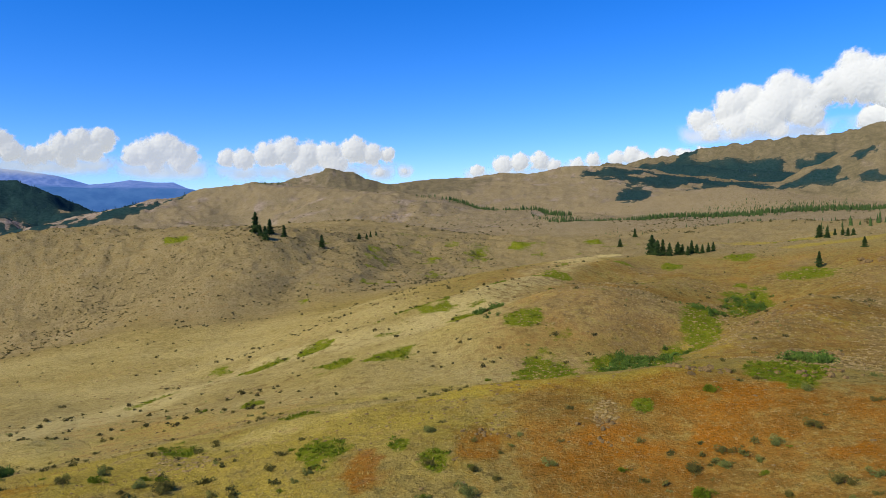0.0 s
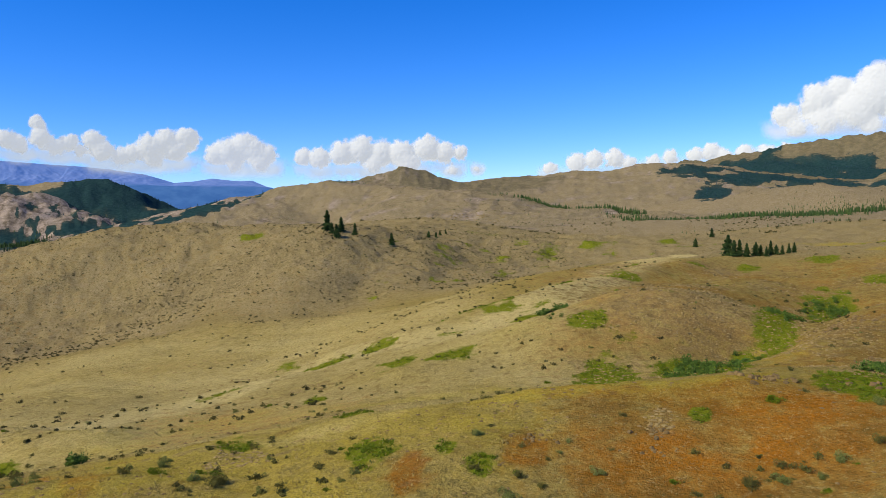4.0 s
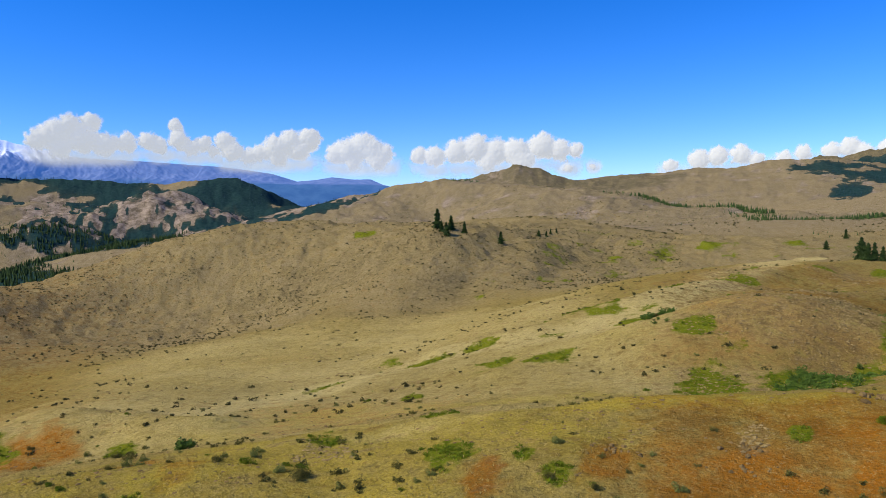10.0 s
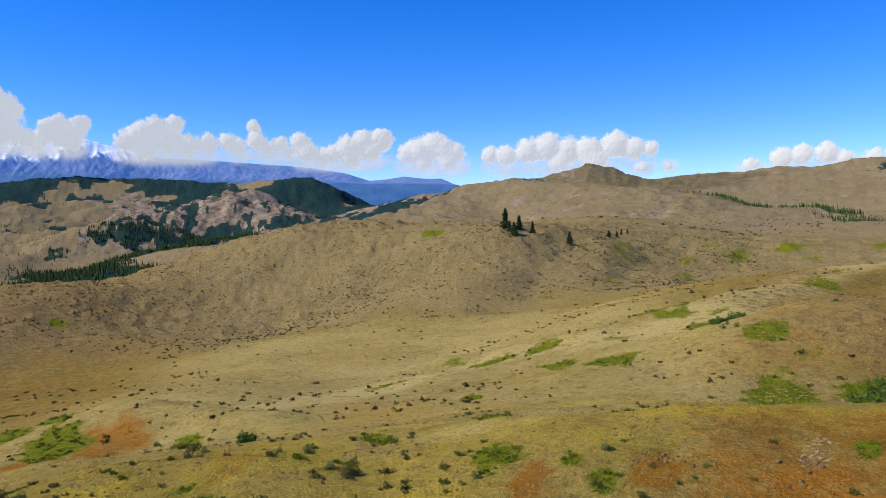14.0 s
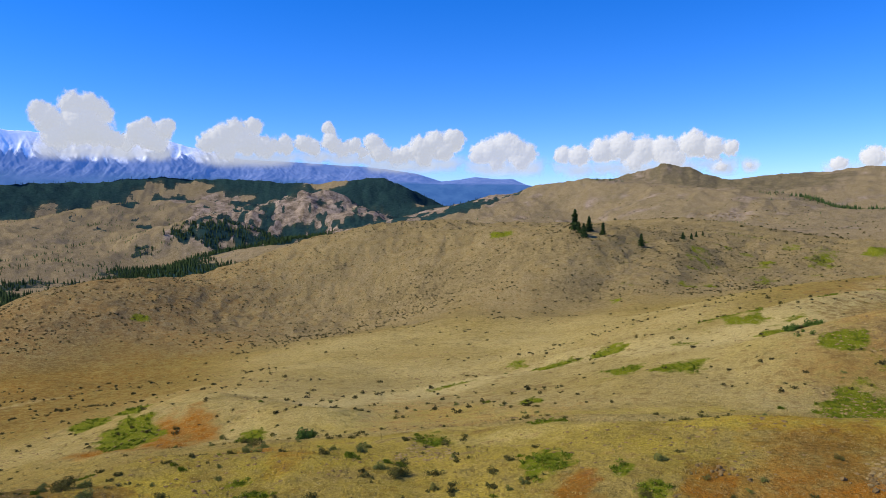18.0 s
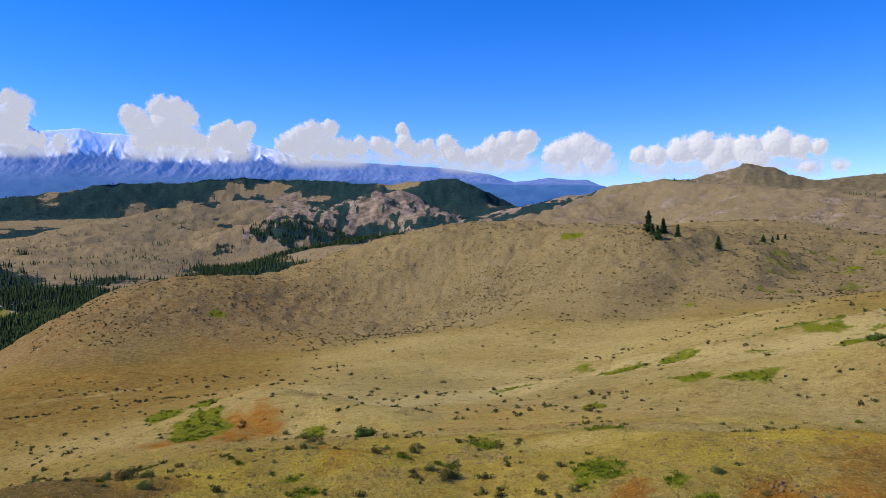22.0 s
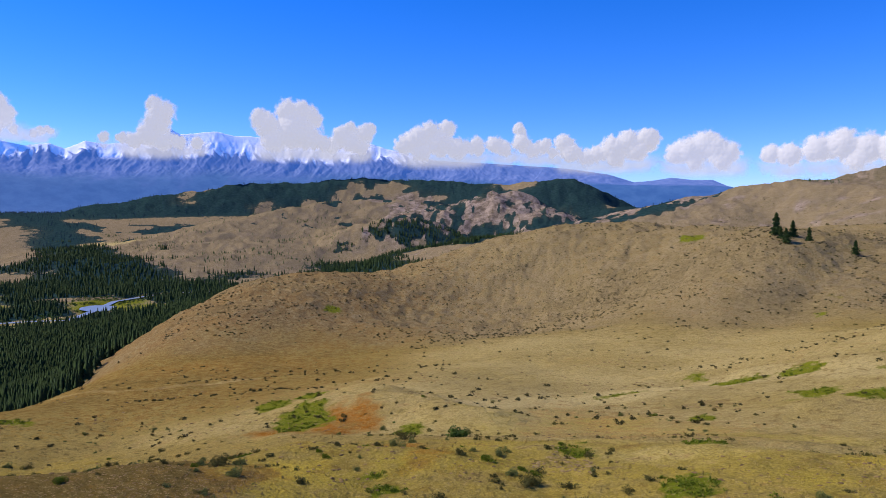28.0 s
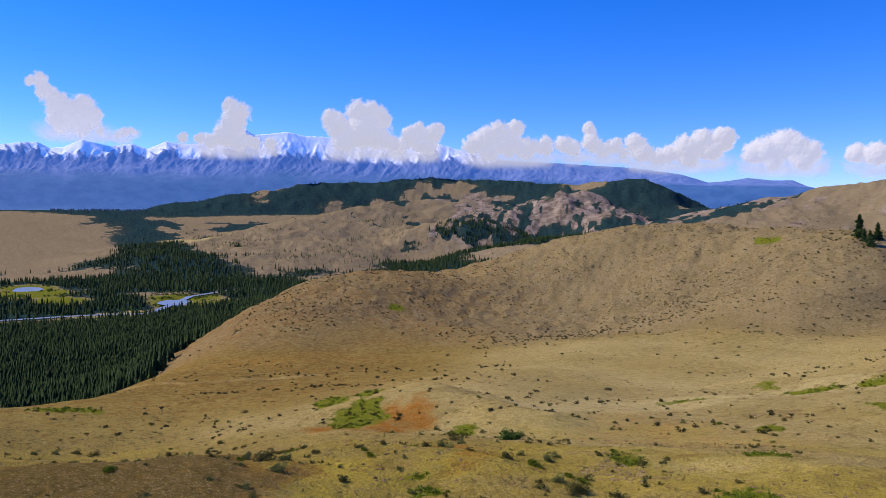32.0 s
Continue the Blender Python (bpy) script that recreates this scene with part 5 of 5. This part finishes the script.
def strewn(n, near, far, seed, size, patch):
    """Places over the open slopes, evenly by bearing and by the logarithm of the distance, in clusters."""
    g = np.random.default_rng(seed)
    a, r = np.radians(g.uniform(-33, 91, n)), np.exp(g.uniform(math.log(near), math.log(far), n))
    x, y = -np.sin(a) * r, np.cos(a) * r
    thick = fractal(x, y, patch, 4, seed + 40) + 0.55 * fractal(x, y, patch / 5, 2, seed + 50)
    m = (thick > g.uniform(-0.35, 0.55, n)) & ((r > 260) | (g.uniform(size=n) < 0.55))
    p = on_land(x[m], y[m], 0.05)
    m = p[:, 2] > 22
    return p[m], g.uniform(*size, len(m))[m] * g.choice([0.7, 1.0, 1.0, 1.5], m.sum())


scrub_shapes = [bush_shape(40 + s, 46, 0.26, 0.55) for s in range(6)]
p, s = strewn(1500, 62, 230, 61, (0.25, 0.6), 60)
for k, (q, r) in enumerate(zip(p[:230], s[:230])):
    shrub(*q, r, k, "small low shrub on the dry slope", "small shrubs on the near slopes")
p, s = strewn(5200, 150, 640, 62, (0.3, 0.75), 90)
tagged(part("scrub", scatter_mesh("scrub", scrub_shapes, p, s, 5), SHADED_SCRUB), "many small dark shrubs dotted over the dry slopes", "shrubs", kind="stuff")
g = np.random.default_rng(64)
a, r = np.radians(g.uniform(-33, 91, 2600)), np.exp(g.uniform(math.log(60), math.log(150), 2600))
x, y = -np.sin(a) * r, np.cos(a) * r
m = (fractal(x, y, 22, 3, 65) + 0.5 * fractal(x, y, 6, 2, 66) > g.uniform(0.0, 0.75, 2600)) & ((np.degrees(a) > 3) | (g.uniform(size=2600) < 0.35))
low_shapes = [bush_shape(50 + s, 120, 0.17, 0.5) for s in range(5)]
tagged(part("low_shrubs", scatter_mesh("low_shrubs", low_shapes, on_land(x[m], y[m], 0.05), g.uniform(0.25, 0.75, m.sum()), 5), LEAF_OLIVE), "low olive shrubs and herbs on the near slopes", "shrubs", kind="stuff")
lines = [(-217, 93), (-210, 113), (-194, 131), (-150, 150)], [(-330, 300), (-322, 383), (-300, 430)], [(-130, 235), (-79, 259), (-20, 300)], [(-250, 120), (-235, 170), (-190, 215)]
g = np.random.default_rng(63)
spots = []
for line in lines:
    for (x0, y0), (x1, y1) in zip(line[:-1], line[1:]):
        u = g.uniform(0, 1, (26, 1))
        spots.append(np.array((x0, y0)) * (1 - u) + np.array((x1, y1)) * u + g.normal(size=(26, 2)) * 2.2)
spots = np.concatenate(spots)
tagged(part("gully_scrub", scatter_mesh("gully_scrub", scrub_shapes, on_land(spots[:, 0], spots[:, 1], 0.05), g.uniform(0.35, 0.8, len(spots)), 5), SHADED_SCRUB), "dark shrubs lined up along shallow gullies", "shrubs", kind="stuff")
# scrub thick on the spur's face
a, r = np.radians(rng.uniform(2, 66, 15000)), rng.uniform(360, 720, 15000)
x, y = -np.sin(a) * r, np.cos(a) * r
m = fractal(x, y, 60, 4, 88, 0.65) + 0.6 * step(360, 450, r) - 0.6 > rng.uniform(-0.4, 0.4, 15000)
p = on_land(x[m], y[m], 0.05)
m = p[:, 2] > 30
tagged(part("hillside_scrub", scatter_mesh("hillside_scrub", scrub_shapes, p[m], rng.uniform(0.3, 1.0, m.sum()), 6), SHADED_SCRUB), "dark scrub speckled over the hill face", "shrubs", kind="stuff")

a, r = np.radians(rng.uniform(-33, 75, 12000)), np.exp(rng.uniform(math.log(800), math.log(2900), 12000))
x, y = -np.sin(a) * r, np.cos(a) * r
m = fractal(x, y, 160, 4, 89) > rng.uniform(-0.3, 0.5, 12000)
p = on_land(x[m], y[m], 0.1)
m = p[:, 2] > 60
tagged(part("far_scrub", scatter_mesh("far_scrub", scrub_shapes[:3], p[m], rng.uniform(1.0, 2.6, m.sum()), 6), SHADED_SCRUB), "dark scrub speckled over the far hills", "shrubs", kind="stuff")

# ---- green thickets, grass tufts and stones ----
def grown(n, az, d, seed, channel, least):
    g = np.random.default_rng(seed)
    a, r = np.radians(g.uniform(*az, n)), np.exp(g.uniform(math.log(d[0]), math.log(d[1]), n))
    x, y = -np.sin(a) * r, np.cos(a) * r
    z = land(x, y)
    m = cover(x, y, z)[channel] > least
    return np.stack([x, y, z - 0.03], 1)[m], g


p, g = grown(36000, (-33, 90), (60, 420), 31, 1, 0.55)
tagged(part("thicket", scatter_mesh("thicket", [bush_shape(60 + s, 44, 0.2, 0.42) for s in range(4)], p, g.uniform(0.2, 0.42, len(p)) * (1 + np.hypot(p[:, 0], p[:, 1]) / 300), 7), LEAF_GREEN), "low bright green thickets in damp hollows", "thicket", kind="stuff")


g = np.random.default_rng(35)
spots = []
for cx, cy, rx, ry, turn, n in ((22, 149, 6, 12, -8, 46), (33, 166, 3, 7, -11, 18), (50, 211, 6, 14, -13, 30), (80, 266, 9, 18, -17, 60), (42, 112, 5, 7, -20, 20), (-9, 195, 4, 12, 3, 16), (-76, 96, 3, 5, 38, 10)):
    q = g.normal(size=(n, 2)) * (rx * 0.5, ry * 0.5)
    c, s = math.cos(radians(turn)), math.sin(radians(turn))
    spots.append(np.stack([cx + q[:, 0] * c - q[:, 1] * s, cy + q[:, 0] * s + q[:, 1] * c], 1))
spots = np.concatenate(spots)
tagged(part("willow_thicket", scatter_mesh("willow_thicket", [bush_shape(80 + s, 220, 0.13, 0.75) for s in range(4)], on_land(spots[:, 0], spots[:, 1], 0.1), g.uniform(0.7, 1.5, len(spots)), 7), LEAF_WILLOW), "dense dark green willow scrub in the gully", "thicket", kind="stuff")


def tuft_shape(seed):
    g = np.random.default_rng(seed)
    v, f = [], []
    for k in range(7):
        a, o = g.uniform(0, 6.28), g.normal(size=2) * 0.12
        w = np.array((math.cos(a), math.sin(a))) * 0.07
        tip = o + g.normal(size=2) * 0.28
        f.append((len(v), len(v) + 1, len(v) + 2))
        v += [(*(o - w), 0), (*(o + w), 0), (*tip, g.uniform(0.6, 1.1))]
    return np.array(v), np.array(f)


g = np.random.default_rng(71)
a, r = np.radians(g.uniform(-33, 91, 15000)), np.exp(g.uniform(math.log(56), math.log(170), 15000))
x, y = -np.sin(a) * r, np.cos(a) * r
m = (fractal(x, y, 12, 3, 90) > g.uniform(-0.5, 0.4, len(x))) & ((r > 90) | (np.degrees(a) < 52)) & ((r > 112) | (np.degrees(a) > 4))
tagged(part("grass_tufts", scatter_mesh("grass_tufts", [tuft_shape(s) for s in range(5)], on_land(x[m], y[m], 0.03), g.uniform(0.18, 0.42, m.sum()), 8), STRAW), "dry straw-coloured grass tufts on the near slope", "grass", kind="stuff")


def stone_shape(seed):
    g = np.random.default_rng(seed)
    bm = bmesh.new()
    bmesh.ops.create_icosphere(bm, subdivisions=1, radius=1.0)
    for v in bm.verts:
        v.co *= g.uniform(0.65, 1.15)
        v.co.z *= 0.6
    out = np.array([v.co[:] for v in bm.verts]), np.array([[v.index for v in f.verts] for f in bm.faces])
    bm.free()
    return out


stones = [stone_shape(s) for s in range(6)]
g = np.random.default_rng(72)
a, r = np.radians(g.uniform(-33, 91, 16000)), np.exp(g.uniform(math.log(56), math.log(300), 16000))
x, y = -np.sin(a) * r, np.cos(a) * r
m = fractal(x, y, 26, 4, 92) > g.uniform(0.0, 0.6, len(x))
loose = scatter_mesh("loose_stones", stones, on_land(x[m], y[m], 0.05), g.uniform(0.08, 0.24, m.sum()) * (1 + r[m] / 160), 9)
loose.polygons.foreach_set("use_smooth", np.zeros(len(loose.polygons), dtype=bool))
tagged(part("loose_stones", loose, STONE), "loose brown stones strewn over the slope", "stones", kind="stuff")

g = np.random.default_rng(75)
a, r = np.radians(g.uniform(38, 91, 14000)), g.uniform(56, 78, 14000)
x, y = -np.sin(a) * r, np.cos(a) * r
m = (fractal(x, y, 10, 3, 93) > g.uniform(-0.6, 0.4, len(x))) & (np.degrees(a) > 50 + 6 * fractal(x, y, 12, 2, 94))
brow_gravel = scatter_mesh("brow_gravel", stones, on_land(x[m], y[m], 0.03), g.uniform(0.05, 0.16, m.sum()), 11)
brow_gravel.polygons.foreach_set("use_smooth", np.zeros(len(brow_gravel.polygons), dtype=bool))
tagged(part("brow_gravel", brow_gravel, STONE), "coarse dark brown gravel on the near crest", "gravel", kind="stuff")

p, g = grown(30000, (-33, 40), (62, 340), 73, 3, 0.28)
scree = scatter_mesh("scree", stones, p, g.uniform(0.07, 0.24, len(p)) * (1 + np.hypot(p[:, 0], p[:, 1]) / 170), 19)
scree.polygons.foreach_set("use_smooth", np.zeros(len(scree.polygons), dtype=bool))
tagged(part("scree", scree, SCREE), "pale broken scree on the rocky knolls", "stones", kind="stuff")
g = np.random.default_rng(74)
u = g.uniform(0, 1, 170)
bx, by = -390 + 190 * u + g.normal(size=170) * 8, 1760 - 60 * u + g.normal(size=170) * 26
pale_rocks = scatter_mesh("pale_boulders", stones, on_land(bx, by, 0.3), g.uniform(0.9, 3.0, 170), 20)
tagged(part("pale_boulders", pale_rocks, SCREE), "pale boulders strewn along the far hill", "boulders", kind="stuff")

STONE_KINDS = []
for v, f in stones:
    me = mesh_from("stone", v, f)
    me.polygons.foreach_set("use_smooth", np.zeros(len(f), dtype=bool))
    me.materials.append(STONE)
    STONE_KINDS.append(me)


def outcrop(cx, cy, wide, n, seed):
    g = np.random.default_rng(seed)
    t = tagged(new("rock_outcrop"), "jagged brown rock outcrop breaking through the slope", "rock", "rock outcrops")
    o = g.normal(size=(n, 2)) * wide * 0.33
    p = on_land(cx + o[:, 0], cy + o[:, 1])
    for k in range(n):
        s = wide * g.uniform(0.05, 0.13)
        q = new("stone", STONE_KINDS[k % 6])
        q.parent = t
        q.matrix_basis = pose(*p[k], g.uniform(-25, 25), g.uniform(-25, 25), g.uniform(0, 360)) @ Matrix.Diagonal((s, s * g.uniform(0.6, 1), s * g.uniform(0.8, 1.7), 1))


for k, (cx, cy, wide, n) in enumerate(((22, 94, 5.5, 26), (8.2, 79.5, 3.4, 18), (8.6, 74.6, 2.6, 14), (-3.6, 76.2, 3.0, 14), (50, 137, 9, 24), (142, 306, 14, 24), (54, 175, 9, 22), (36, 92, 6, 18), (-52, 55, 2.2, 10))):
    outcrop(cx, cy, wide, n, 300 + k)
